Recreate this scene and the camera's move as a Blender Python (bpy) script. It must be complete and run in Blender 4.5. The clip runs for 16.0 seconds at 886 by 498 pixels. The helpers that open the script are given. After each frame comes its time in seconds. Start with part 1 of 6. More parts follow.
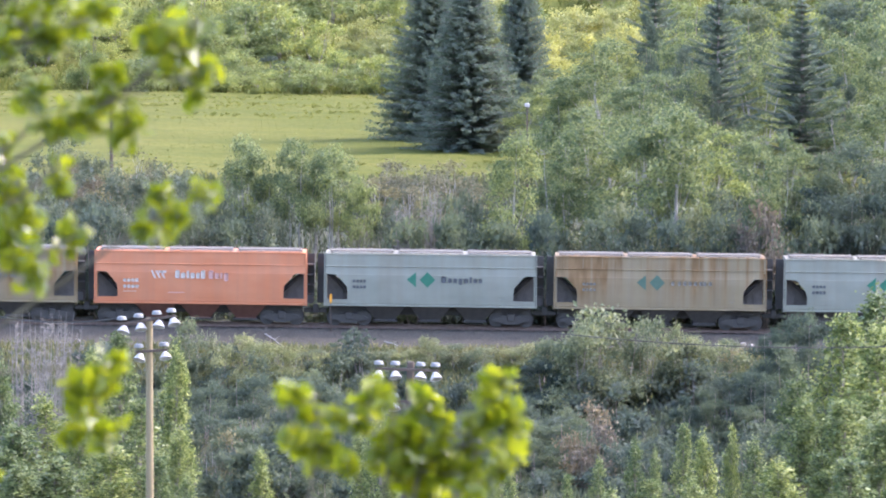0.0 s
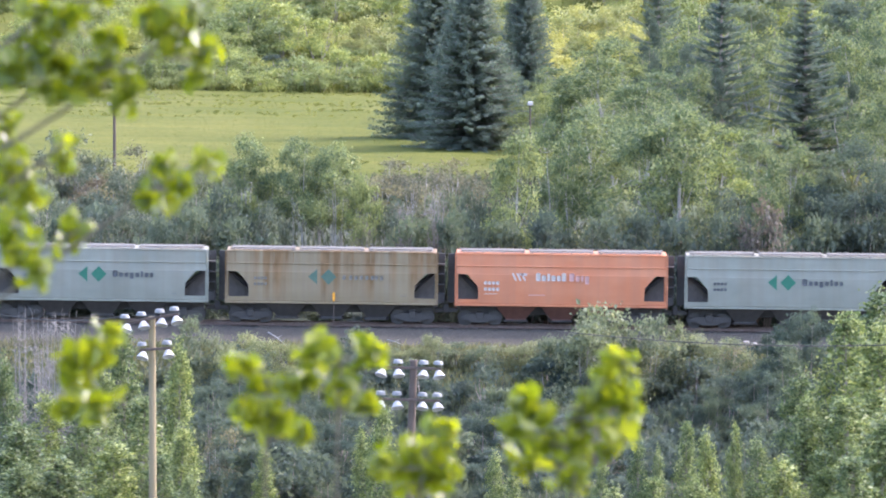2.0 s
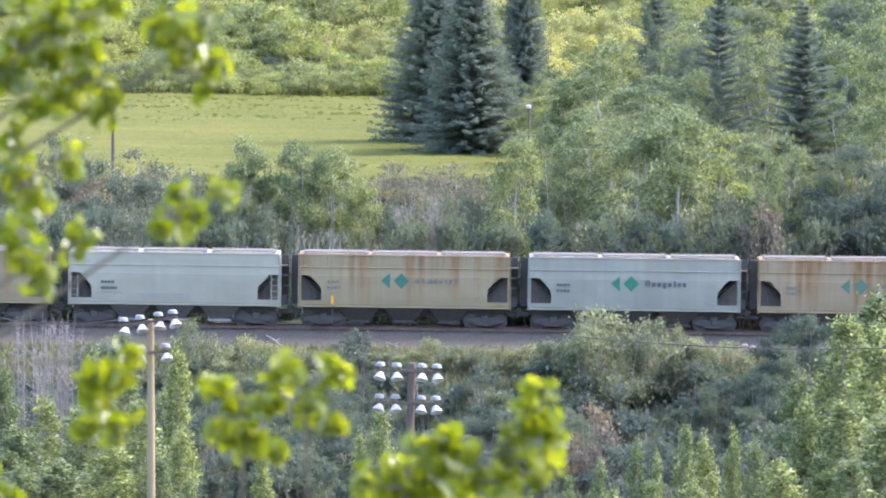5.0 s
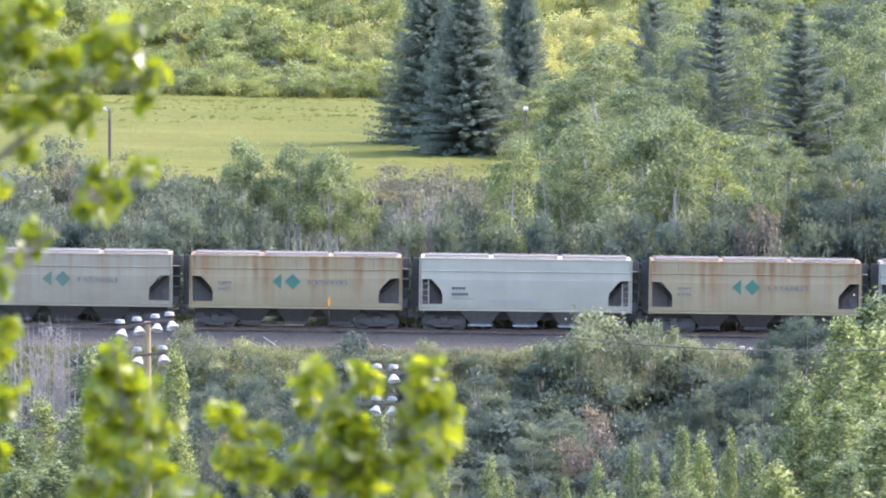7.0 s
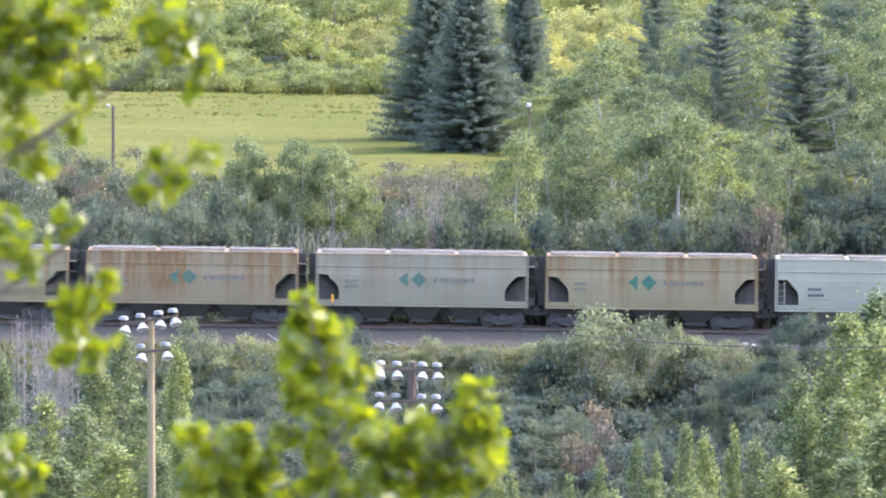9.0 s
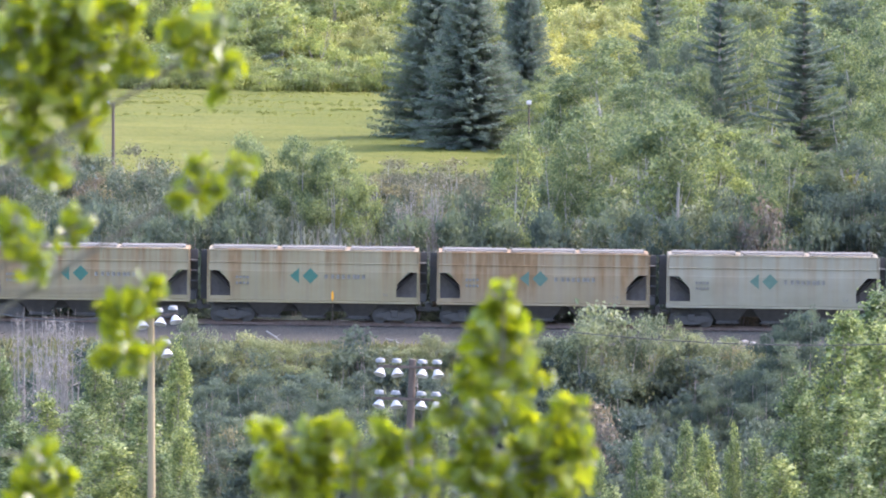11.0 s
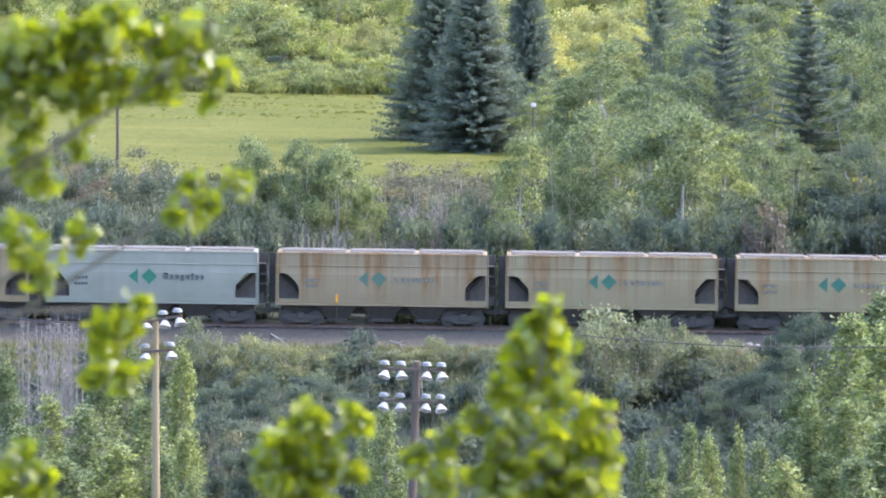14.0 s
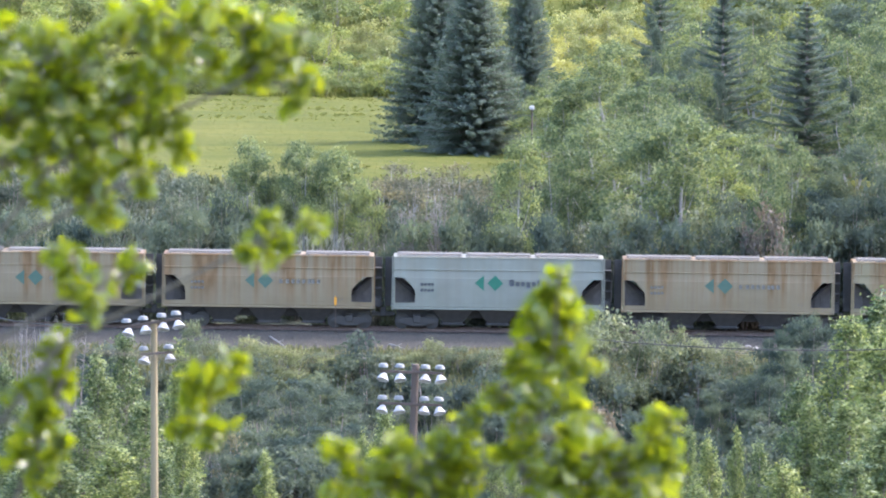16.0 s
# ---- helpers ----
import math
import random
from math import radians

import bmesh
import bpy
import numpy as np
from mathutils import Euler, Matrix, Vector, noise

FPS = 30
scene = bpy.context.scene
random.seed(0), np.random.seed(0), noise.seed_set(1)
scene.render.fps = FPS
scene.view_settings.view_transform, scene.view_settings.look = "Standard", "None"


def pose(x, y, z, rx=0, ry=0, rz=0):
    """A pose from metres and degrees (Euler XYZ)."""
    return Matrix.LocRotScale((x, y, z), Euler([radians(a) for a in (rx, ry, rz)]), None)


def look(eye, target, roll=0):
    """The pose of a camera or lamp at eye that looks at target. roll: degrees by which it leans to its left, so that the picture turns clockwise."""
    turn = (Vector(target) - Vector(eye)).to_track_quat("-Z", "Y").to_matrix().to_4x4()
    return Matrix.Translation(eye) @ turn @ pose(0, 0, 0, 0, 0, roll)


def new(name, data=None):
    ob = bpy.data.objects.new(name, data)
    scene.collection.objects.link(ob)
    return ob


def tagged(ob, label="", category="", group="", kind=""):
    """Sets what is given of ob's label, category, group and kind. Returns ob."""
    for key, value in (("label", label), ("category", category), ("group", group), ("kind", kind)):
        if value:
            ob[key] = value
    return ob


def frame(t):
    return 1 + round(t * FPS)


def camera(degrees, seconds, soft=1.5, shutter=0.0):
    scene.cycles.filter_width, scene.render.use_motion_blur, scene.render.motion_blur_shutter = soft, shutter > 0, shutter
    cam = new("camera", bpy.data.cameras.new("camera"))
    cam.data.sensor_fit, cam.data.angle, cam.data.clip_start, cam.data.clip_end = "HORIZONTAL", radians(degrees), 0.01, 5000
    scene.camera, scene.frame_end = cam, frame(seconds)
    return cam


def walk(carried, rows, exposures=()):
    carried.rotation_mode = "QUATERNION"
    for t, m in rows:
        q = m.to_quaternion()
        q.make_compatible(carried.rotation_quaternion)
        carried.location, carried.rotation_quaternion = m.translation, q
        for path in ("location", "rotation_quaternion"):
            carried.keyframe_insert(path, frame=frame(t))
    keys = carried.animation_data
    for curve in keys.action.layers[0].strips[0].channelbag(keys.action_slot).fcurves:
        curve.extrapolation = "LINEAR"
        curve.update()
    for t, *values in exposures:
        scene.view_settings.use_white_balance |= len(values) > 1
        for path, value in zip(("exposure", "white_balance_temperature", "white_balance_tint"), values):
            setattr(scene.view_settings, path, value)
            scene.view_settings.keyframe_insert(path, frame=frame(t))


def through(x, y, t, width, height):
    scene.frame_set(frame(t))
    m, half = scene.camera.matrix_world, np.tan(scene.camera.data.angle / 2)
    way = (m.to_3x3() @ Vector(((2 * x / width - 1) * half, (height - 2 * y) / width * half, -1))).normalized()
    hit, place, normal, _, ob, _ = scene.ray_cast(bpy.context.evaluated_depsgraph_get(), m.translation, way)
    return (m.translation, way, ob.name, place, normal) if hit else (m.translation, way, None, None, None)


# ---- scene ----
FOV = 7.733
cam = camera(FOV, 16.0, soft=2.0)
cam.data.dof.use_dof = True
cam.data.dof.focus_distance = 400.0
cam.data.dof.aperture_fstop = 14.5

EYE = (0.0, 0.0, 36.7)
TILT = 90 - 4.574
# seconds, extra tilt, extra turn to the left (degrees): a tripod trembling in the wind
SHAKE = [(0, 0.0, 0.0), (0.5, 0.0, 0.0), (1, 0.0075, 0.0152), (1.5, -0.0242, 0.0182), (2, -0.0152, 0.0259), (2.5, -0.0167, 0.0454), 
         (3, 0.0, 0.044), (3.5, 0.0, 0.0365), (4, -0.0016, 0.0227), (6.5, 0.0376, 0.0032), (7, 0.0301, -0.0149), (7.5, 0.0181, -0.0059), 
         (8, 0.0075, 0.0152), (8.5, 0.0075, 0.0108), (9, 0.0, 0.0152), (11.5, -0.0227, 0.0152), (12, -0.0078, 0.032), (12.5, -0.0032, 0.0409), 
         (13, 0.0045, 0.0365), (13.5, 0.003, 0.0577), (14, 0.0, 0.0532), (14.5, 0.006, 0.0607), (15, 0.0105, 0.0305), (15.5, 0.012, 0.0305), 
         (16, 0.0226, 0.0409)]
walk(cam, [(t, pose(*EYE, TILT + rx, 0, rz)) for t, rx, rz in SHAKE],
     exposures=[(0, 2.43, 5830, 29), (4, 2.46, 5800, 27), (7, 2.57, 5830, 30), (9, 2.55, 5890, 29), (12, 2.43, 5800, 28), (16, 2.38, 5730, 24)])

# ---- light ----
SUN_TO = Vector((0.62, 0.22, 0.72)).normalized()
world = bpy.data.worlds.new("sky")
scene.world = world
world.use_nodes = True
wt = world.node_tree
sky = wt.nodes.new("ShaderNodeTexSky")
sky.sky_type = "NISHITA"
sky.sun_disc = False
sky.sun_elevation = math.asin(SUN_TO.z)
sky.sun_rotation = math.atan2(SUN_TO.x, SUN_TO.y)
sky.dust_density = 3.0
sky.air_density = 1.2
wt.nodes["Background"].inputs["Strength"].default_value = 0.15
wt.links.new(sky.outputs["Color"], wt.nodes["Background"].inputs["Color"])
sun = new("sun", bpy.data.lights.new("sun", "SUN"))
sun.data.energy = 0.78
sun.data.angle = radians(4.0)
sun.data.color = (1.0, 0.93, 0.78)
sun.matrix_world = look(SUN_TO * 50, (0, 0, 0))


# ---- materials ----
def material(name, rough=0.6, metal=0.0, spec=0.5):
    m = bpy.data.materials.new(name)
    m.use_nodes = True
    b = m.node_tree.nodes["Principled BSDF"]
    b.inputs["Roughness"].default_value = rough
    b.inputs["Metallic"].default_value = metal
    b.inputs["Specular IOR Level"].default_value = spec
    return m, m.node_tree, b


def noise_node(t, scale, detail=4.0, rough=0.6, stretch=None, coord="Object"):
    c = t.nodes.new("ShaderNodeTexCoord")
    n = t.nodes.new("ShaderNodeTexNoise")
    n.inputs["Scale"].default_value = scale
    n.inputs["Detail"].default_value = detail
    n.inputs["Roughness"].default_value = rough
    if stretch:
        mp = t.nodes.new("ShaderNodeMapping")
        mp.inputs["Scale"].default_value = stretch
        t.links.new(c.outputs[coord], mp.inputs["Vector"])
        t.links.new(mp.outputs["Vector"], n.inputs["Vector"])
    else:
        t.links.new(c.outputs[coord], n.inputs["Vector"])
    return n.outputs["Fac"]


def ramp(t, fac, stops):
    r = t.nodes.new("ShaderNodeValToRGB")
    el = r.color_ramp.elements
    while len(el) < len(stops):
        el.new(0.5)
    for e, (p, c) in zip(el, stops):
        e.position, e.color = p, (*c, 1) if len(c) == 3 else c
    t.links.new(fac, r.inputs["Fac"])
    return r.outputs["Color"]


def mix(t, fac, a, b, mode="MIX"):
    n = t.nodes.new("ShaderNodeMix")
    n.data_type, n.blend_type = "RGBA", mode
    for sock, v in ((n.inputs["Factor"], fac), (n.inputs[6], a), (n.inputs[7], b)):
        if isinstance(v, (int, float)):
            sock.default_value = v
        elif isinstance(v, tuple):
            sock.default_value = (*v, 1)
        else:
            t.links.new(v, sock)
    return n.outputs[2]


def calc(t, op, a, b=0.5):
    n = t.nodes.new("ShaderNodeMath")
    n.operation = op
    n.use_clamp = True
    for sock, v in zip(n.inputs, (a, b)):
        if isinstance(v, (int, float)):
            sock.default_value = v
        else:
            t.links.new(v, sock)
    return n.outputs[0]


def bump(t, b, height, strength=0.4, dist=0.05):
    n = t.nodes.new("ShaderNodeBump")
    n.inputs["Strength"].default_value = strength
    n.inputs["Distance"].default_value = dist
    t.links.new(height, n.inputs["Height"])
    t.links.new(n.outputs["Normal"], b.inputs["Normal"])


def leaf_material(name, dark, mid, light, through=0.35, rough=0.5, glow=(1.15, 1.18, 0.82), patch=0.35, relief=0.0, spec=0.35, vary=1.0):
    """Leaves: colour varies leaf by leaf and clump by clump, and sunlight comes through."""
    m, t, b = material(name, rough, 0, spec)
    if relief:
        bump(t, b, noise_node(t, relief, 2.0), 0.25, 0.01)
    g = t.nodes.new("ShaderNodeNewGeometry")
    o = t.nodes.new("ShaderNodeObjectInfo")
    col = ramp(t, g.outputs["Random Per Island"], [(0.0, dark), (0.5, mid), (1.0, light)])
    patches = ramp(t, noise_node(t, patch * 2), [(0.3, (0.72, 0.78, 0.8)), (0.7, (1.2, 1.15, 1.0))])
    col = mix(t, 1.0, col, patches, "MULTIPLY")
    each = ramp(t, o.outputs["Random"], [(0.0, (1 - 0.32 * vary, 1 - 0.26 * vary, 1 - 0.24 * vary)), (0.5, (1.0, 1.0, 1.0)), (1.0, (1 + 0.30 * vary, 1 + 0.24 * vary, 1 - 0.02 * vary))])
    col = mix(t, 1.0, col, each, "MULTIPLY")
    t.links.new(col, b.inputs["Base Color"])
    tr = t.nodes.new("ShaderNodeBsdfTranslucent")
    t.links.new(mix(t, 1.0, col, glow, "MULTIPLY"), tr.inputs["Color"])
    mx = t.nodes.new("ShaderNodeMixShader")
    mx.inputs["Fac"].default_value = through
    t.links.new(b.outputs["BSDF"], mx.inputs[1])
    t.links.new(tr.outputs["BSDF"], mx.inputs[2])
    t.links.new(mx.outputs["Shader"], t.nodes["Material Output"].inputs["Surface"])
    return m


def plain(name, a, c, scale=3.0, rough=0.7, metal=0.0, relief=0.2, stretch=None):
    """A surface between two tones with grain at two scales."""
    m, t, b = material(name, rough, metal)
    n1 = noise_node(t, scale, stretch=stretch)
    n2 = noise_node(t, scale * 9, 3.0)
    f = calc(t, "ADD", calc(t, "MULTIPLY", n1, 0.7), calc(t, "MULTIPLY", n2, 0.3))
    t.links.new(ramp(t, f, [(0.3, a), (0.7, c)]), b.inputs["Base Color"])
    if relief:
        bump(t, b, n2, relief, 0.02)
    return m


# Aspen and poplar light stops also put leaf glints into the colour.
M_ASPEN = leaf_material("aspen_leaf", (0.110, 0.146, 0.084), (0.172, 0.217, 0.112), (0.338, 0.362, 0.180), through=0.45)
M_POPLAR = leaf_material("poplar_leaf", (0.096, 0.130, 0.064), (0.166, 0.212, 0.088), (0.405, 0.436, 0.230), rough=0.45, through=0.45)
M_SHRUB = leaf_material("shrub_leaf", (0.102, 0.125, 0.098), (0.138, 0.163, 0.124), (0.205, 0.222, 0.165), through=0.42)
# Shrub leaves darkened and blued so the colour carries the slope's shade.
M_SHADESHRUB = leaf_material("shade_dark_shrub_leaf", (0.110, 0.134, 0.116), (0.130, 0.155, 0.132), (0.16, 0.186, 0.152), through=0.42, rough=0.8, spec=0.1)
# Darkened leaves for shaded trees: the shade is put into the colour.
M_SHADELEAF = leaf_material("shaded_leaf", (0.102, 0.130, 0.113), (0.120, 0.150, 0.128), (0.148, 0.178, 0.146), through=0.42, rough=0.8, spec=0.1)
M_MEADOWBUSH = leaf_material("willow_leaf", (0.165, 0.200, 0.080), (0.240, 0.280, 0.112), (0.36, 0.375, 0.165), through=0.45)
# Lit copy of the willow leaf: sunlight put into a yellower colour.
M_SUNLITBUSH = leaf_material("sunlit_willow_leaf", (0.26, 0.26, 0.10), (0.36, 0.36, 0.14), (0.48, 0.46, 0.21), through=0.42)
# Lighter, yellower shrub leaves: sunlight on the embankment crest put into the colour.
M_CREST = leaf_material("sunlit_shrub_leaf", (0.130, 0.155, 0.105), (0.20, 0.225, 0.145), (0.31, 0.325, 0.225), through=0.45)
M_NEEDLE = leaf_material("spruce_needle", (0.170, 0.212, 0.190), (0.180, 0.223, 0.198), (0.190, 0.235, 0.206), through=0.5, rough=0.9, spec=0.04, vary=0.25)
M_GREYLEAF = leaf_material("grey_leaf", (0.150, 0.140, 0.100), (0.200, 0.185, 0.135), (0.28, 0.26, 0.19), rough=0.7, spec=0.15)
M_BROWNLEAF = leaf_material("withered_leaf", (0.155, 0.135, 0.110), (0.205, 0.178, 0.142), (0.26, 0.23, 0.185), glow=(1.1, 1.0, 0.8))
M_NEARLEAF = leaf_material("near_leaf", (0.126, 0.170, 0.0105), (0.202, 0.252, 0.0135), (0.292, 0.328, 0.019), through=0.58, rough=0.27, spec=0.85, glow=(1.40, 1.36, 0.13), patch=4.0, relief=70.0, vary=0.45)
M_BARK = plain("bark", (0.20, 0.17, 0.14), (0.34, 0.31, 0.26), 6, 0.85, stretch=(1, 1, 0.3))
M_PALEBARK = plain("pale_bark", (0.26, 0.25, 0.22), (0.40, 0.39, 0.35), 5, 0.8, stretch=(1, 1, 0.3))
M_DEADWOOD = plain("dead_wood", (0.20, 0.18, 0.15), (0.31, 0.285, 0.245), 6, 0.9, stretch=(1, 1, 0.3))
M_TWIG = plain("twig_bark", (0.10, 0.085, 0.05), (0.17, 0.145, 0.09), 40, 0.7)
# Steel tones raised: the haze over the running gear is put into the colour.
M_STEEL = plain("haze_lifted_steel", (0.052, 0.050, 0.043), (0.076, 0.073, 0.064), 4, 0.85, 0.0)
M_RAIL = plain("rail_steel", (0.12, 0.08, 0.06), (0.22, 0.17, 0.14), 6, 0.5, 0.6)
M_TIE = plain("creosoted_wood", (0.05, 0.042, 0.036), (0.10, 0.085, 0.07), 5, 0.9, stretch=(0.2, 1, 1))
M_POLEWOOD = plain("weathered_pole_wood", (0.235, 0.180, 0.090), (0.325, 0.260, 0.142), 4, 0.85, stretch=(1, 1, 0.08))
M_POLEDARK = plain("dark_pole_wood", (0.08, 0.058, 0.042), (0.14, 0.105, 0.08), 4, 0.85, stretch=(1, 1, 0.08))
M_LAMPWHITE = plain("white_enamel", (0.44, 0.42, 0.385), (0.56, 0.54, 0.50), 6, 0.35, relief=0.05)
M_LAMPGREY = plain("grey_housing", (0.19, 0.195, 0.18), (0.26, 0.265, 0.245), 6, 0.55, relief=0.05)
M_MARKER = plain("orange_marker", (0.70, 0.28, 0.015), (0.8, 0.38, 0.03), 8, 0.4, relief=0.0)
M_GALV = plain("galvanised_steel", (0.35, 0.36, 0.36), (0.5, 0.5, 0.5), 8, 0.5, 0.5)
M_ROOF = plain("roof_walk", (0.115, 0.105, 0.080), (0.165, 0.152, 0.118), 3, 0.7)


def ground_material():
    m, t, b = material("ground", 0.95, 0, 0.04)
    c = t.nodes.new("ShaderNodeTexCoord")
    s = t.nodes.new("ShaderNodeSeparateXYZ")
    t.links.new(c.outputs["Object"], s.inputs[0])
    wob = noise_node(t, 0.12)
    big = noise_node(t, 0.05)
    fine = noise_node(t, 1.6, 6.0)
    dots = noise_node(t, 9.0, 3.0)
    grass = ramp(t, calc(t, "ADD", calc(t, "MULTIPLY", big, 0.5), calc(t, "MULTIPLY", fine, 0.5)),
                 [(0.36, (0.080, 0.094, 0.022)), (0.5, (0.104, 0.113, 0.028)), (0.64, (0.132, 0.131, 0.038))])
    swathe = noise_node(t, 0.22, 3.0, stretch=(0.25, 1.6, 1))
    grass = mix(t, 1.0, grass, ramp(t, swathe, [(0.34, (0.80, 0.86, 0.82)), (0.62, (1.12, 1.08, 1.0))]), "MULTIPLY")
    wild = ramp(t, fine, [(0.3, (0.06, 0.07, 0.052)), (0.7, (0.10, 0.11, 0.078))])
    gravel = ramp(t, dots, [(0.3, (0.060, 0.056, 0.045)), (0.5, (0.084, 0.079, 0.064)), (0.72, (0.112, 0.106, 0.087))])
    y = calc2(t, s.outputs["Y"], wob, 5.0)
    near_track = band(t, s.outputs["Y"], 392.2, 406.0, 0.6)
    meadow = band(t, y, 446.0, 900.0, 4.0)
    col = mix(t, meadow, wild, grass)
    col = mix(t, near_track, col, gravel)
    t.links.new(col, b.inputs["Base Color"])
    bump(t, b, dots, 0.5, 0.05)
    return m


def calc2(t, v, n, amount):
    """v + (n - 0.5) * amount, not clamped"""
    a = t.nodes.new("ShaderNodeMath")
    a.operation = "MULTIPLY_ADD"
    t.links.new(n, a.inputs[0])
    a.inputs[1].default_value = amount
    t.links.new(v, a.inputs[2])
    return a.outputs[0]


def band(t, v, lo, hi, soft):
    out = []
    for a, b in ((lo - soft, lo + soft), (hi + soft, hi - soft)):
        n = t.nodes.new("ShaderNodeMapRange")
        n.inputs["From Min"].default_value = a
        n.inputs["From Max"].default_value = b
        t.links.new(v, n.inputs["Value"])
        out.append(n.outputs["Result"])
    return calc(t, "MULTIPLY", out[0], out[1])


def paint(name, base, fade, rust=0.0, dirt=0.25):
    """Weathered wagon paint: faded patches, dust towards the sill, rust runs hanging from the roof edge."""
    m, t, b = material(name, 0.55, 0, 0.25)
    o = t.nodes.new("ShaderNodeObjectInfo")
    c = t.nodes.new("ShaderNodeTexCoord")
    s = t.nodes.new("ShaderNodeSeparateXYZ")
    t.links.new(c.outputs["Object"], s.inputs[0])
    shift = t.nodes.new("ShaderNodeVectorMath")
    shift.operation = "MULTIPLY_ADD"
    comb = t.nodes.new("ShaderNodeCombineXYZ")
    for i in range(3):
        t.links.new(o.outputs["Random"], comb.inputs[i])
    t.links.new(comb.outputs[0], shift.inputs[0])
    shift.inputs[1].default_value = (37, 5, 11)
    t.links.new(c.outputs["Object"], shift.inputs[2])

    def nz(scale, stretch, detail=4.0):
        mp = t.nodes.new("ShaderNodeMapping")
        mp.inputs["Scale"].default_value = stretch
        t.links.new(shift.outputs[0], mp.inputs["Vector"])
        n = t.nodes.new("ShaderNodeTexNoise")
        n.inputs["Scale"].default_value = scale
        n.inputs["Detail"].default_value = detail
        t.links.new(mp.outputs["Vector"], n.inputs["Vector"])
        return n.outputs["Fac"]

    blot = nz(0.5, (1, 1, 1.6))
    col = mix(t, ramp(t, blot, [(0.35, (0, 0, 0)), (0.7, (1, 1, 1))]), base, fade)
    runs = nz(1.0, (2.6, 0.2, 0.06), 5.0)
    col = mix(t, calc(t, "MULTIPLY", ramp(t, runs, [(0.45, (0, 0, 0)), (0.7, (1, 1, 1))]), dirt), col, (0.20, 0.17, 0.13))
    if rust:
        # how far each run reaches down from the roof edge
        reach = nz(1.0, (1.5, 0.2, 0.02), 2.0)
        top = t.nodes.new("ShaderNodeMapRange")
        top.inputs["From Min"].default_value = 0.9
        top.inputs["From Max"].default_value = 4.5
        t.links.new(s.outputs["Z"], top.inputs["Value"])
        streak = nz(1.0, (2.2, 0.3, 0.08), 5.0)
        k = calc(t, "MULTIPLY", ramp(t, streak, [(0.40, (0, 0, 0)), (0.60, (1, 1, 1))]), ramp(t, reach, [(0.32, (0, 0, 0)), (0.55, (1, 1, 1))]))
        k = calc(t, "MULTIPLY", k, top.outputs["Result"])
        broad = calc(t, "MULTIPLY", ramp(t, reach, [(0.45, (0, 0, 0)), (0.7, (1, 1, 1))]), calc(t, "MULTIPLY", top.outputs["Result"], 0.75))
        k = calc(t, "MULTIPLY", calc(t, "ADD", k, broad), rust)
        tone = ramp(t, nz(3.0, (1, 1, 0.3)), [(0.3, (0.170, 0.103, 0.042)), (0.7, (0.262, 0.168, 0.078))])
        col = mix(t, k, col, tone)
        # the same tone mixed into the roof sheets, browner towards the top
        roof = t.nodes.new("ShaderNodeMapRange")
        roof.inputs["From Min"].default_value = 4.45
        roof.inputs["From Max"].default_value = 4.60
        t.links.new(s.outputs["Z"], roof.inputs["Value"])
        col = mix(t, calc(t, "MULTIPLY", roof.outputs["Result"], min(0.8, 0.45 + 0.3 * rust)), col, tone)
    t.links.new(col, b.inputs["Base Color"])
    t.links.new(ramp(t, blot, [(0.3, (0.5,) * 3), (0.7, (0.7,) * 3)]), b.inputs["Roughness"])
    bump(t, b, nz(2.2, (1, 1, 1)), 0.10, 0.03)
    return m


P_RED = paint("red_paint", (0.535, 0.197, 0.088), (0.580, 0.245, 0.122), 0.0, 0.15)
P_GREY = paint("blue_grey_paint", (0.235, 0.250, 0.192), (0.285, 0.300, 0.235), 0.12, 0.2)
P_WHITE = paint("white_paint", (0.288, 0.287, 0.208), (0.333, 0.332, 0.244), 0.0, 0.1)
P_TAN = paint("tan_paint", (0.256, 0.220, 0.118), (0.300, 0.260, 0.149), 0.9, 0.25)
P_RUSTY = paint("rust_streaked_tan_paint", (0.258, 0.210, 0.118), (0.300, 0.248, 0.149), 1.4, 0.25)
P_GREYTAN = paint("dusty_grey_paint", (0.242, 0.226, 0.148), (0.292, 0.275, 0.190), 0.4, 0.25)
M_TEAL = plain("teal_mark", (0.016, 0.135, 0.078), (0.03, 0.18, 0.105), 3, 0.5, relief=0)
M_TEALFADED = plain("faded_teal_mark", (0.06, 0.125, 0.085), (0.095, 0.16, 0.11), 3, 0.6, relief=0)
M_INKDARK = plain("dark_lettering", (0.085, 0.095, 0.095), (0.13, 0.138, 0.135), 3, 0.6, relief=0)
M_INKFADED = plain("faded_lettering", (0.185, 0.175, 0.135), (0.225, 0.21, 0.165), 3, 0.6, relief=0)
M_INKWHITE = plain("white_lettering", (0.50, 0.45, 0.38), (0.6, 0.54, 0.46), 3, 0.5, relief=0)
M_GROUND = ground_material()


# ---- mesh helpers ----
def part(name, bm, mat, parent, label=""):
    me = bpy.data.meshes.new(name)
    bm.to_mesh(me)
    bm.free()
    me.materials.append(mat)
    ob = new(name, me)
    ob.parent = parent
    if label:
        tagged(ob, label)
    return ob


def from_arrays(name, verts, faces, mat, smooth=False):
    me = bpy.data.meshes.new(name)
    me.from_pydata(verts.tolist() if hasattr(verts, "tolist") else verts, [], faces.tolist() if hasattr(faces, "tolist") else faces)
    me.materials.append(mat)
    if smooth:
        me.shade_smooth()
    return me


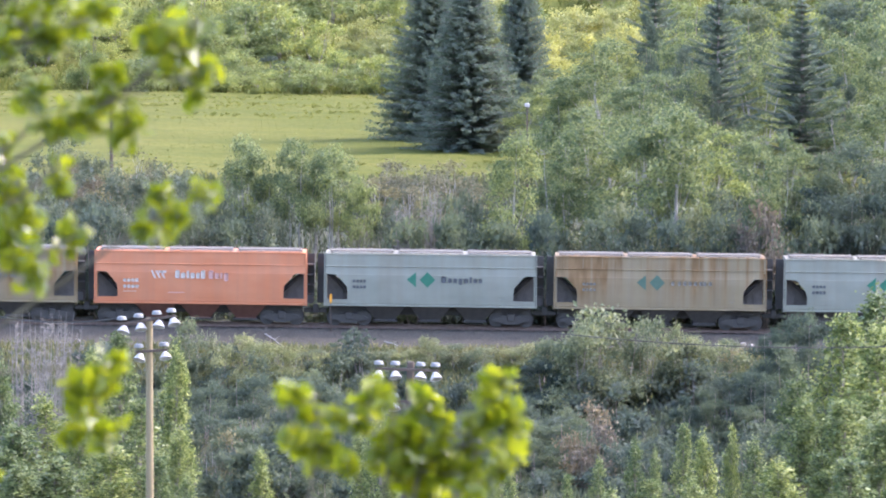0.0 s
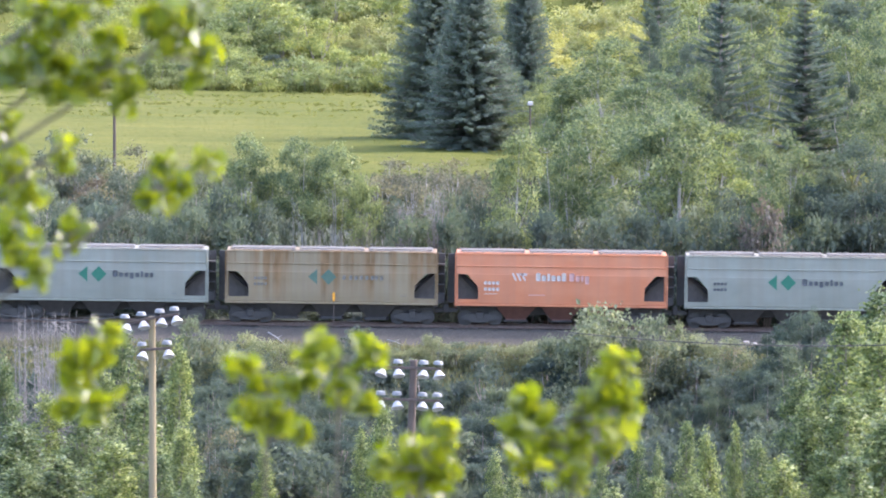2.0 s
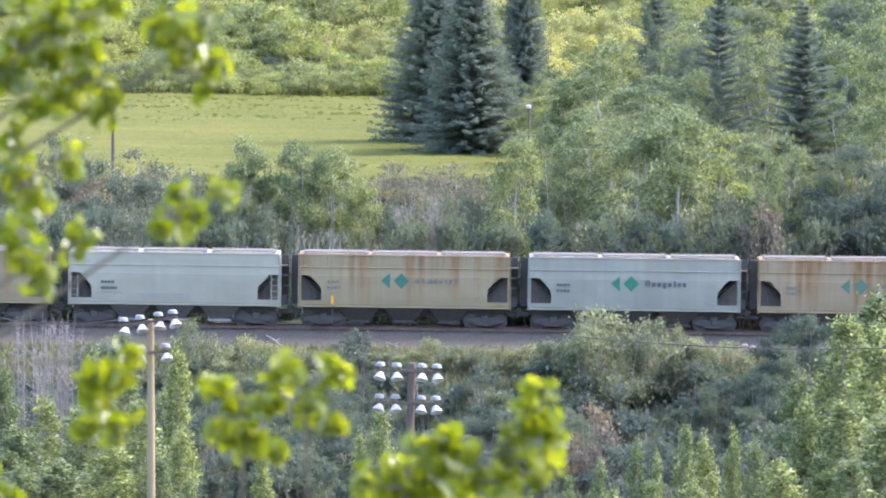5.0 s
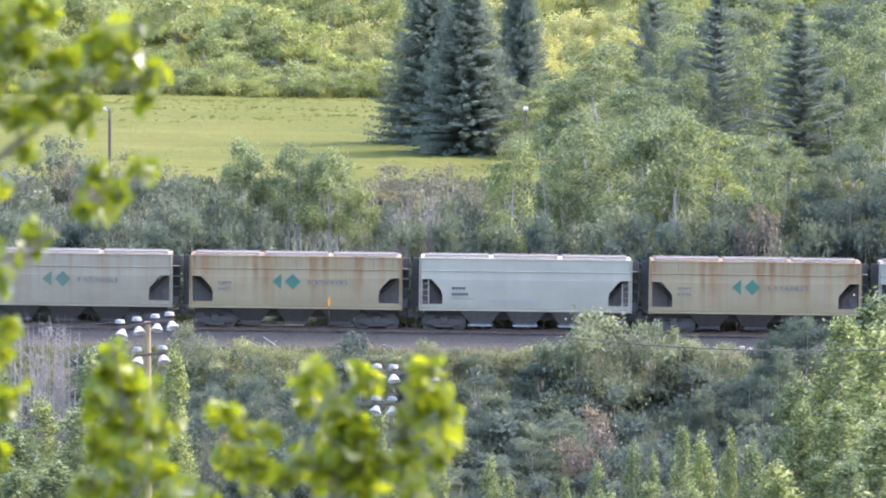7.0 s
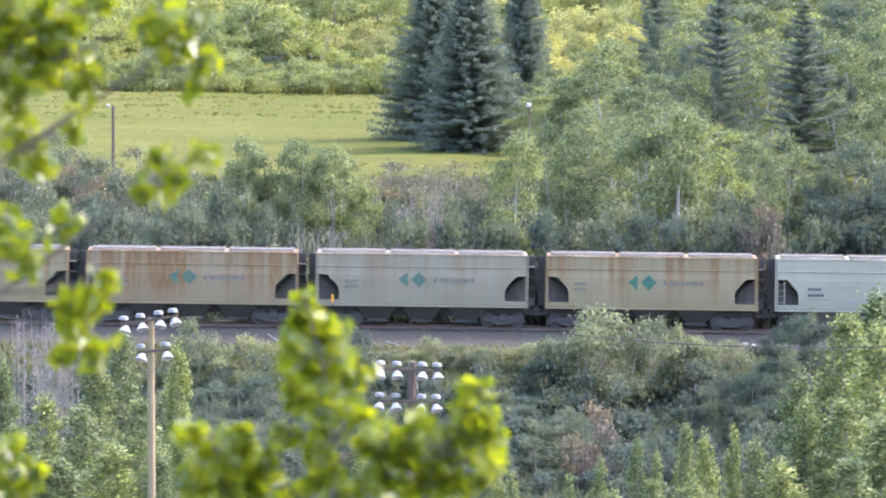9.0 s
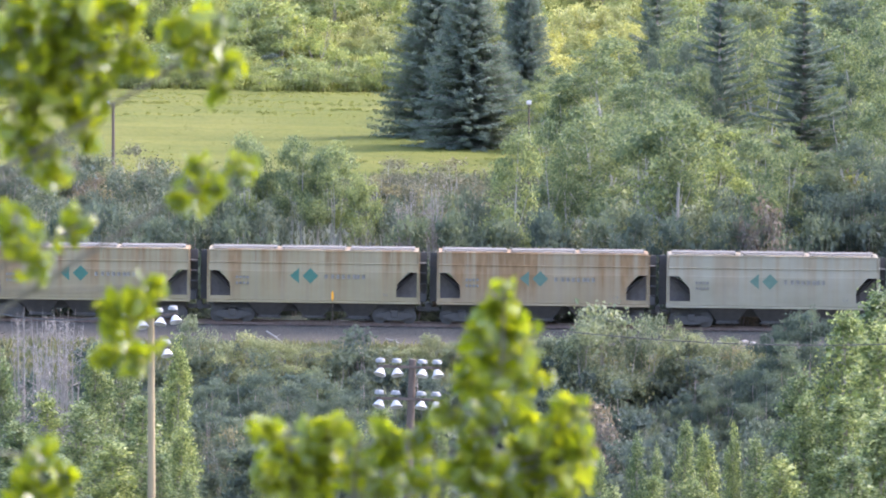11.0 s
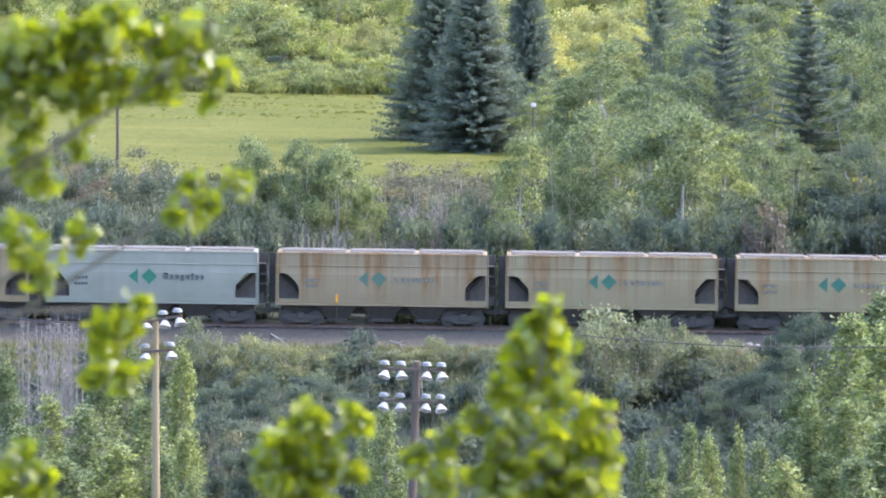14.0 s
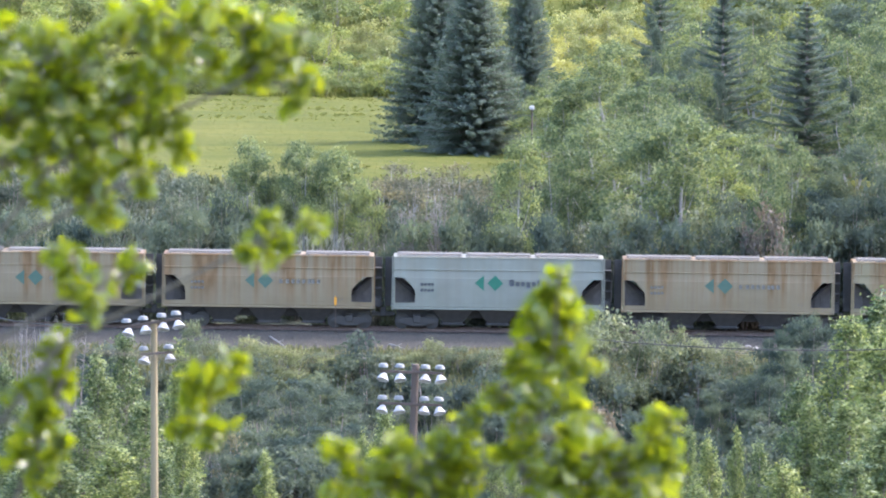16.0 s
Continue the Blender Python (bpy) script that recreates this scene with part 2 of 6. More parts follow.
def box(bm, x0, x1, y0, y1, z0, z1, bevel=0.0):
    v = bmesh.ops.create_cube(bm, size=1)["verts"]
    bmesh.ops.transform(bm, verts=v, matrix=Matrix.LocRotScale(((x0 + x1) / 2, (y0 + y1) / 2, (z0 + z1) / 2), None, (abs(x1 - x0), abs(y1 - y0), abs(z1 - z0))))
    if bevel:
        bmesh.ops.bevel(bm, geom=list({e for a in v for e in a.link_edges}), offset=bevel, segments=1, affect="EDGES")
    return bm


def tube(bm, pts, radii, sides=6):
    """A tapered round limb through the points."""
    rings = []
    for i, (p, r) in enumerate(zip(pts, radii)):
        d = (Vector(pts[min(i + 1, len(pts) - 1)]) - Vector(pts[max(i - 1, 0)])).normalized()
        q = d.to_track_quat("Z", "Y")
        rings.append([bm.verts.new(Vector(p) + q @ Vector((r * math.cos(a), r * math.sin(a), 0))) for a in (2 * math.pi * k / sides for k in range(sides))])
    for a, b in zip(rings, rings[1:]):
        for k in range(sides):
            bm.faces.new((a[k], a[(k + 1) % sides], b[(k + 1) % sides], b[k]))
    bm.faces.new(rings[-1])
    bm.faces.new(rings[0][::-1])
    return bm


def empty(name, m=None):
    ob = new(name)
    ob.empty_display_size = 0.3
    if m is not None:
        ob.matrix_basis = m
    return ob


# ---- the ground ----
PROFILE = [(-400, 38), (0, 34.9), (20, 33), (60, 24), (150, -4), (345, -6), (378, -5.5), (392, -1.0), (396.5, -0.75), (398.2, -0.22),
           (401.8, -0.22), (404, -0.75), (410, 0), (430, 4.2), (450, 6), (475, 6), (548, 6.3), (600, 12), (700, 26), (900, 60), (1500, 90), (4500, 90)]
GRADE = -0.013


def ground_z(x, y):
    z = float(np.interp(y, [p[0] for p in PROFILE], [p[1] for p in PROFILE])) + GRADE * max(-120.0, min(120.0, x))
    if y > 405 or y < 393:
        amp = 0.25 if y < 470 else 0.18
        z += amp * noise.noise((x * 0.11, y * 0.11, 0)) + 0.1 * noise.noise((x * 0.5, y * 0.5, 3))
    return z


def build_ground():
    xs = np.concatenate([np.linspace(-2500, -150, 14), np.linspace(-130, -42, 14), np.arange(-40, 40.1, 0.8), np.linspace(42, 130, 14), np.linspace(150, 2500, 14)])
    ys = np.concatenate([np.linspace(-400, -20, 8), np.linspace(0, 140, 20), np.linspace(150, 340, 16), np.arange(345, 392, 1.5), np.arange(392, 412, 0.45), np.arange(412, 560, 1.3), np.linspace(562, 900, 40), np.linspace(950, 4500, 14)])
    v = [(x, y, ground_z(x, y)) for y in ys for x in xs]
    n = len(xs)
    f = [(j * n + i, j * n + i + 1, (j + 1) * n + i + 1, (j + 1) * n + i) for j in range(len(ys) - 1) for i in range(n - 1)]
    ob = new("ground", from_arrays("ground", v, f, M_GROUND, True))
    tagged(ob, "valley ground of rough grass, meadow and gravel", "ground", kind="structure")


build_ground()


# ---- the railway ----
TRACK_Y = 400.0
CAR_PITCH = 14.02


def rail_z(x):
    return GRADE * max(-120.0, min(120.0, x))


def build_track():
    track = tagged(empty("railway_track", pose(0, TRACK_Y, 0)), "single railway track on grey ballast with creosoted sleepers", "railway track", kind="structure")
    for side in (-0.76, 0.76):
        bm = bmesh.new()
        prof = [(-0.07, -0.17), (0.07, -0.17), (0.07, -0.155), (0.012, -0.13), (0.012, -0.05), (0.036, -0.03), (0.036, 0.0), (-0.036, 0.0), (-0.036, -0.03), (-0.012, -0.05), (-0.012, -0.13), (-0.07, -0.155)]
        rings = []
        for x in (-120, -60, 0, 60, 120):
            rings.append([bm.verts.new((x, side + a, rail_z(x) + b)) for a, b in prof])
        for r, q in zip(rings, rings[1:]):
            for k in range(len(prof)):
                bm.faces.new((r[k], q[k], q[(k + 1) % len(prof)], r[(k + 1) % len(prof)]))
        part("rail", bm, M_RAIL, track, "worn steel rail")
    bm = bmesh.new()
    box(bm, -0.115, 0.115, -1.3, 1.3, -0.34, -0.185, 0.012)
    tie = part("sleeper", bm, M_TIE, track)
    tie.location = (-60, 0, rail_z(-60))
    for i in range(1, 200):
        o = new("sleeper", tie.data)
        o.parent = track
        x = -60 + i * 0.6
        o.location = (x, random.uniform(-0.03, 0.03), rail_z(x))
        o.rotation_euler = (0, 0, random.uniform(-0.02, 0.02))
    # ballast stones spilling over the shoulders
    rng = np.random.default_rng(5)
    n = 9000
    vs, fs = [], []
    for k in range(n):
        x = rng.uniform(-36, 36)
        y = TRACK_Y + rng.choice([-1, 1], p=[0.8, 0.2]) * rng.uniform(0.2, 4.5)
        r = rng.uniform(0.025, 0.06)
        c = np.array((x, y, ground_z(x, y) + r * 0.4))
        o = rng.normal(0, 1, (4, 3))
        o = o / np.linalg.norm(o, axis=1)[:, None] * r
        b = len(vs)
        vs += [tuple(c + q) for q in o]
        fs += [(b, b + 1, b + 2), (b, b + 2, b + 3), (b, b + 3, b + 1), (b + 1, b + 3, b + 2)]
    tagged(new("ballast", from_arrays("ballast", vs, fs, M_BALLAST)), "grey crushed stone ballast beside the track", "ballast", kind="stuff")


M_BALLAST = plain("ballast_stone", (0.078, 0.077, 0.058), (0.140, 0.138, 0.108), 3, 0.9)
build_track()

# ---- hopper cars ----
MESHES, MAKERS = {}, {}


def lift(z):
    """The upper works sit a little higher and flatter on the running gear than drawn."""
    return z if z < 1.0 else 1.26 + (z - 1.04) * 0.895


def shared(name, key, make, mat, parent, at=None, label=""):
    """A part whose mesh is made once for each material and shared from car to car."""
    k = (key, mat.name)
    make = MAKERS.setdefault(key, make)
    if k not in MESHES:
        bm = bmesh.new()
        make(bm)
        for v in bm.verts:
            v.co.z = lift(v.co.z)
        me = bpy.data.meshes.new(name)
        bm.to_mesh(me)
        bm.free()
        me.materials.append(mat)
        MESHES[k] = me
    ob = new(name, MESHES[k])
    ob.parent = parent
    if at is not None:
        at.translation.z = lift(at.translation.z)
        ob.matrix_basis = at
    if label:
        tagged(ob, label)
    return ob


HALF = 6.40


def body_shell(bm):
    """Hopper side and roof sheets; the lower corners are cut back over the trucks."""
    prof = [(1.50, 1.16, HALF), (1.55, 1.22, HALF), (1.57, 1.49, HALF), (1.575, 1.50, 5.06), (1.595, 1.85, 5.06), (1.605, 2.36, 5.10), (1.61, 2.79, 5.42), (1.60, 3.20, 5.74), (1.59, 3.22, HALF),
            (1.565, 3.45, HALF), (1.54, 3.72, HALF), (1.585, 3.74, HALF), (1.585, 3.79, HALF), (1.515, 3.81, HALF), (1.50, 4.20, HALF), (1.475, 4.52, HALF), (1.51, 4.54, HALF),
            (1.51, 4.62, HALF), (1.10, 4.65, HALF), (0.0, 4.68, HALF)]
    pts = prof + [(-a, b, c) for a, b, c in prof[-2::-1]]
    cols = 24
    rows = [[bm.verts.new((-h + 2 * h * i / cols, y, z)) for i in range(cols + 1)] for y, z, h in pts]
    for a, b in zip(rows, rows[1:]):
        for i in range(cols):
            bm.faces.new((a[i], b[i], b[i + 1], a[i + 1]))
    # end sheets
    for s in (-1, 1):
        up = [r[-1 if s > 0 else 0] for r in rows]
        k = 8
        bm.faces.new(up[k:len(up) - k] if s > 0 else up[k:len(up) - k][::-1])
    bmesh.ops.recalc_face_normals(bm, faces=bm.faces)


def slope_sheet(bm):
    pts = [(6.30, 3.22), (4.30, 1.18)]
    rows = [[bm.verts.new((x, y, z)) for y in (-1.5, 1.5)] for x, z in pts]
    rows2 = [[bm.verts.new((x - 0.05, y, z - 0.04)) for y in (-1.5, 1.5)] for x, z in pts]
    bm.faces.new((rows[0][0], rows[0][1], rows[1][1], rows[1][0]))
    bm.faces.new((rows2[0][0], rows2[1][0], rows2[1][1], rows2[0][1]))


def end_web(bm):
    """The deep steel web between slope sheet and end platform, over the truck, added to darken the recess."""
    prof = [(4.95, 1.12), (6.28, 1.12), (6.28, 3.18), (6.2, 3.19), (5.05, 2.2)]
    a = [bm.verts.new((x, -0.75, z)) for x, z in prof]
    b = [bm.verts.new((x, 0.75, z)) for x, z in prof]
    bm.faces.new(a)
    bm.faces.new(b[::-1])
    for k in range(5):
        bm.faces.new((a[k], b[k], b[(k + 1) % 5], a[(k + 1) % 5]))
    for x in (5.35, 5.75):
        box(bm, x - 0.02, x + 0.02, -0.85, 0.85, 1.12, 2.3)
    bmesh.ops.recalc_face_normals(bm, faces=bm.faces)


def hopper_bay(bm):
    top, low = [(-1.35, -1.42), (1.35, -1.42), (1.35, 1.42), (-1.35, 1.42)], [(-0.62, -0.55), (0.62, -0.55), (0.62, 0.55), (-0.62, 0.55)]
    a = [bm.verts.new((x, y, 1.16)) for x, y in top]
    b = [bm.verts.new((x, y, 0.42)) for x, y in low]
    c = [bm.verts.new((x, y, 0.34)) for x, y in low]
    for r, q in ((a, b), (b, c)):
        for k in range(4):
            bm.faces.new((r[k], q[k], q[(k + 1) % 4], r[(k + 1) % 4]))
    bm.faces.new(c)


def wheel(bm):
    for y in (-0.76, 0.76):
        for y0, y1, r in ((y - 0.06, y + 0.06, 0.45), (y - 0.085 if y > 0 else y + 0.085, y, 0.48)):
            v = bmesh.ops.create_cone(bm, cap_ends=True, segments=20, radius1=r, radius2=r, depth=abs(y1 - y0))["verts"]
            bmesh.ops.transform(bm, verts=v, matrix=Matrix.Translation((0, (y0 + y1) / 2, 0)) @ pose(0, 0, 0, 90))
    v = bmesh.ops.create_cone(bm, cap_ends=True, segments=10, radius1=0.09, radius2=0.09, depth=2.1)["verts"]
    bmesh.ops.transform(bm, verts=v, matrix=pose(0, 0, 0, 90))


def side_frame(bm):
    prof = [(-1.15, 0.50), (-0.95, 0.62), (-0.45, 0.70), (0.45, 0.70), (0.95, 0.62), (1.15, 0.50), (1.15, 0.36), (0.85, 0.36), (0.35, 0.18), (-0.35, 0.18), (-0.85, 0.36), (-1.15, 0.36)]
    a = [bm.verts.new((x, -0.07, z)) for x, z in prof]
    b = [bm.verts.new((x, 0.07, z)) for x, z in prof]
    bm.faces.new(a)
    bm.faces.new(b[::-1])
    for k in range(len(prof)):
        bm.faces.new((a[k], b[k], b[(k + 1) % len(prof)], a[(k + 1) % len(prof)]))
    bmesh.ops.recalc_face_normals(bm, faces=bm.faces)


def walkway(bm):
    """One of three roof walk panels over a hatch row."""
    for y in (-1.18, 1.18):
        box(bm, -2.02, 2.02, y - 0.16, y + 0.16, 4.705, 4.735)
        for x in (-1.8, -0.6, 0.6, 1.8):
            box(bm, x - 0.03, x + 0.03, y - 0.14, y + 0.14, 4.60, 4.705)
    box(bm, -1.95, 1.95, -0.42, 0.42, 4.64, 4.77, 0.04)


def ladder(bm):
    for y in (-1.56, -1.16):
        box(bm, -0.03, 0.03, y - 0.03, y + 0.03, 1.0, 4.62)
    for k in range(9):
        box(bm, -0.015, 0.015, -1.56, -1.16, 1.1 + 0.4 * k, 1.13 + 0.4 * k)


def end_gusset(bm):
    """Upright plate with steps behind the end ladder, added to darken the gap between cars."""
    box(bm, 0.0, 0.50, -0.05, 0.05, 1.10, 4.48, 0.02)
    box(bm, 0.0, 0.44, -0.75, -0.05, 1.10, 1.75, 0.03)
    for z in (2.3, 3.0, 3.7):
        box(bm, 0.0, 0.46, -0.85, -0.05, z, z + 0.10, 0.01)


def side_ladder(bm):
    for x in (0.0, 0.42):
        box(bm, x - 0.03, x + 0.03, -1.60, -1.55, 1.1, 3.1)
    for k in range(5):
        box(bm, 0.0, 0.42, -1.59, -1.56, 1.25 + 0.4 * k, 1.28 + 0.4 * k)


def diamond(bm, r=0.48):
    v = [bm.verts.new(p) for p in ((-r, 0, 0), (0, 0, -r), (r, 0, 0), (0, 0, r))]
    w = [bm.verts.new(p) for p in ((-r, 0.004, 0), (0, 0.004, -r), (r, 0.004, 0), (0, 0.004, r))]
    bm.faces.new(v)
    for k in range(4):
        bm.faces.new((v[k], w[k], w[(k + 1) % 4], v[(k + 1) % 4]))


def half_diamond(bm, r=0.47):
    v = [bm.verts.new(p) for p in ((-0.56, 0, 0), (0, 0, -r), (0, 0, r))]
    bm.faces.new(v)


def dashes(name, car, widths, h, mat, x, y, z, gap=0.045, label="", rise=(), drop=()):
    """A run of plain bars, each a part of its own; rise and drop: each bar's share of the height, and how far it hangs below the line."""
    for k, w in enumerate(widths):
        up = h * (rise[k % len(rise)] if rise else 1.0)
        low = h * (drop[k % len(drop)] if drop else 0.0)
        if w > 0:
            shared(name, ("bar", w, up, low), lambda bm: box(bm, 0, w, 0, 0.006, -low, up, min(w, up) * 0.22), mat, car, pose(x, y, z), label)
        x += abs(w) + gap


def slanted_mark(bm):
    for k in range(3):
        x = 0.28 * k
        v = [bm.verts.new((x + a, 0, b)) for a, b in ((0.0, 0.26), (0.22, -0.2), (0.34, -0.2), (0.14, 0.26))]
        bm.faces.new(v)
    box(bm, 0.5, 0.95, 0, 0.004, 0.12, 0.26)


def hopper_car(paintwork, label, mark=None, ink=None, word=0, ends=None, side_ladders=False):
    car = tagged(empty("hopper_car"), label, "hopper car", "hopper cars of the train")
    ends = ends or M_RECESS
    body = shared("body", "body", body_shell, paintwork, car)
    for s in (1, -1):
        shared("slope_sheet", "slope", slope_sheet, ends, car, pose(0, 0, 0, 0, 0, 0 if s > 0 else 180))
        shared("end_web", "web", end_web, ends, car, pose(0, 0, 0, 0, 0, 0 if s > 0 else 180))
        for y in (-1.5, 1.5):
            shared("corner_post", "post", lambda bm: box(bm, -0.05, 0.05, -0.05, 0.05, 1.05, 4.55, 0.01), paintwork, car, pose(s * 6.36, y, 0))
        shared("end_platform", "platform", lambda bm: box(bm, -0.62, 0.62, -1.52, 1.52, 1.02, 1.14, 0.02), paintwork, car, pose(s * 5.82, 0, 0))
        shared("coupler", "coupler", lambda bm: (box(bm, -0.1, 0.62, -0.12, 0.12, 0.72, 0.98, 0.03), box(bm, 0.42, 0.66, -0.2, 0.2, 0.70, 1.0, 0.05)), M_STEEL, car, pose(s * 6.4, 0, 0, 0, 0, 0 if s > 0 else 180))
        shared("end_ladder", "ladder", ladder, paintwork, car, pose(s * 6.47, 0, 0, 0, 0, 0 if s < 0 else 0))
        shared("brake_gear", "brake", lambda bm: (box(bm, -0.25, 0.25, -0.45, 0.25, 1.14, 1.62, 0.05), box(bm, -0.1, 0.1, 0.4, 0.8, 1.14, 2.1, 0.05)), M_STEEL, car, pose(s * 5.75, 0, 0))
        shared("end_gusset", "gapplate", end_gusset, M_STEEL, car, pose(s * 6.42, 0, 0, 0, 0, 0 if s > 0 else 180), "dark plate with steps added to darken the gap between cars")
        truck = shared("truck", "bolster", lambda bm: box(bm, -0.22, 0.22, -1.15, 1.15, 0.40, 0.85, 0.04), M_STEEL, car, pose(s * 4.95, 0, 0))
        for y in (-1.02, 1.02):
            shared("side_frame", "frame", side_frame, M_STEEL, truck, pose(0, y, 0.02))
        for dx in (-0.88, 0.88):
            shared("wheelset", "wheel", wheel, M_STEEL, truck, pose(dx, 0, 0.46))
        if side_ladders:
            shared("side_ladder", "sideladder", side_ladder, paintwork, car, pose(-6.34 if s < 0 else 5.9, 0, 0))
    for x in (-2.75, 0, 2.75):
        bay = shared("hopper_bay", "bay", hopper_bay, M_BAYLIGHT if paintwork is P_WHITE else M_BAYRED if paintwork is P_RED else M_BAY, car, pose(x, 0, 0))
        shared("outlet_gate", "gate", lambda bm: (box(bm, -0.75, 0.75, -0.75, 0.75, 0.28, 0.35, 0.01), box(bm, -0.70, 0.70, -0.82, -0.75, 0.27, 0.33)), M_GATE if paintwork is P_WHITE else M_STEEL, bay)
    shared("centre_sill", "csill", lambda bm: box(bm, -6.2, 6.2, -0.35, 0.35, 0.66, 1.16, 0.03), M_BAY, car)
    for x in (-4.2, 0, 4.2):
        shared("roof_walk", "walk", walkway, M_ROOF, car, pose(x, 0, 0))
    for y in (-1.53, 1.53):
        shared("side_sill", "sill", lambda bm: box(bm, -6.4, 6.4, -0.06, 0.06, 1.04, 1.17, 0.015), paintwork, car, pose(0, y, 0))
    for k in range(11 if paintwork in (P_TAN, P_RUSTY) else 0):
        x = -5.9 + 1.18 * k
        shared("top_rib", "rib", lambda bm: box(bm, -0.02, 0.02, -1.53, -1.47, 3.82, 4.53), paintwork, car, pose(x, 0, 0))
    return car


def writing(car, kind):
    """Painted marks on the side that faces the valley: plain shapes and bars only."""
    y = -1.618
    four = [0.17, 0.17, 0.17, 0.17]
    if kind == "red":
        shared("painted_mark", "slant", slanted_mark, M_INKWHITE, car, pose(-3.05, y, 3.02), "white slanted mark")
        dashes("letter_bar", car, [0.27, 0.27, 0.17, 0.26, 0.22, 0.26], 0.50, M_INKWHITE, -1.55, y, 2.80, 0.075, rise=(1.0, 0.7, 0.9, 0.7, 0.7, 1.0))
        dashes("letter_bar", car, [0.30, 0.25, 0.14, 0.26], 0.50, M_INKPALE, 0.48, y, 2.80, 0.085, rise=(1.0, 0.7, 0.7, 0.7), drop=(0, 0, 0, 0.3))
        dashes("number_bar", car, [0.2, 0.2, 0.2, 0.2], 0.20, M_INKWHITE, -4.72, y, 2.52)
        dashes("number_bar", car, [0.2, 0.2, 0.2, 0.2], 0.20, M_INKWHITE, -4.72, y, 2.10)
        dashes("number_bar", car, [0.8], 0.04, M_INKWHITE, -4.72, y + 0.02, 1.86)
        dashes("number_bar", car, [1.0], 0.05, M_INKPALE, -2.0, y + 0.02, 1.80)
        return
    if kind == "white":
        dashes("number_bar", car, four, 0.16, M_INKDARK, -4.5, y, 2.5)
        dashes("number_bar", car, [0.14] * 6, 0.16, M_INKDARK, -4.5, y, 2.1, 0.03)
        dashes("number_bar", car, [0.7, 0.6], 0.05, M_INKFADED, -4.5, y + 0.02, 1.85)
        dashes("number_bar", car, [1.8, -0.4, 0.6], 0.10, M_INKSOFT, -2.2, y + 0.02, 1.68)
        return
    teal, ink = {"grey": (M_TEAL, M_INKDARK), "tan": (M_TEAL2, M_INKFADED)}.get(kind, (M_TEALFADED, M_INKFADED))
    shared("painted_mark", "diamond", diamond, teal, car, pose(-0.19, y, 2.90), "teal diamond mark")
    shared("painted_mark", "half", half_diamond, teal, car, pose(-0.88, y, 2.90), "teal triangle mark")
    dashes("letter_bar", car, [0.30, 0.22, 0.22, 0.22, 0.24, 0.13, 0.22, 0.20], 0.40, ink, 0.66, y, 2.72, 0.105, rise=(1.0, 0.66, 0.66, 0.66, 0.66, 0.95, 0.66, 0.66), drop=(0, 0, 0, 0.28, 0, 0, 0, 0))
    dashes("number_bar", car, four, 0.16, ink, -4.75, y, 2.68)
    dashes("number_bar", car, four, 0.16, ink, -4.75, y, 2.28)
    dashes("number_bar", car, [0.3], 0.14, M_INKDARK, 4.25, y + 0.045, 1.62)


# Brown-grey recess steel, kept dark so its colour carries the recess shade.
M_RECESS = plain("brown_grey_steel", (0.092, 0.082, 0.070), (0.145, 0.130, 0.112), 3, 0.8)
# Bay colour carries the shade under the cars, raised again for haze.
M_BAY = plain("shaded_bay_steel", (0.06, 0.057, 0.052), (0.09, 0.086, 0.078), 3, 0.8)
M_BAYRED = plain("dark_red_bay_paint", (0.13, 0.06, 0.042), (0.19, 0.09, 0.065), 3, 0.8)
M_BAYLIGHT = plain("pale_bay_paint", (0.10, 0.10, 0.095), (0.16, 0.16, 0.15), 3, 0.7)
M_GATE = plain("outlet_gate_steel", (0.25, 0.25, 0.24), (0.42, 0.42, 0.40), 4, 0.7)
M_INKPALE = plain("pale_lettering", (0.52, 0.30, 0.25), (0.58, 0.36, 0.3), 3, 0.6, relief=0)
M_INKSOFT = plain("worn_lettering", (0.25, 0.25, 0.24), (0.29, 0.29, 0.28), 3, 0.6, relief=0)
M_TEAL2 = plain("dull_teal_mark", (0.03, 0.12, 0.078), (0.045, 0.15, 0.10), 3, 0.6, relief=0)
LOOKS = {
    "red": (P_RED, "salmon-red covered hopper car with white marks and dark end recesses"),
    "grey": (P_GREY, "blue-grey covered hopper car with teal diamond mark, little rust"),
    "white": (P_WHITE, "clean white covered hopper car with side ladders and dark bars"),
    "tan": (P_TAN, "tan covered hopper car with teal diamond and light rust runs"),
    "rusty": (P_RUSTY, "tan covered hopper car heavily streaked with brown rust"),
    "greytan": (P_GREYTAN, "dusty grey-tan covered hopper car with faded teal diamond"),
}
# from the head of the train to its rear; the red one is the fourth
TRAIN = ["grey", "rusty", "grey", "red", "rusty", "grey", "tan", "white", "tan", "greytan", "rusty", "tan", "tan", "rusty", "grey", "rusty", "rusty", "tan"]
CARS = []
for i, style in enumerate(TRAIN):
    car = hopper_car(*LOOKS[style], side_ladders=style == "white")
    writing(car, style)
    CARS.append((car, i - 3))


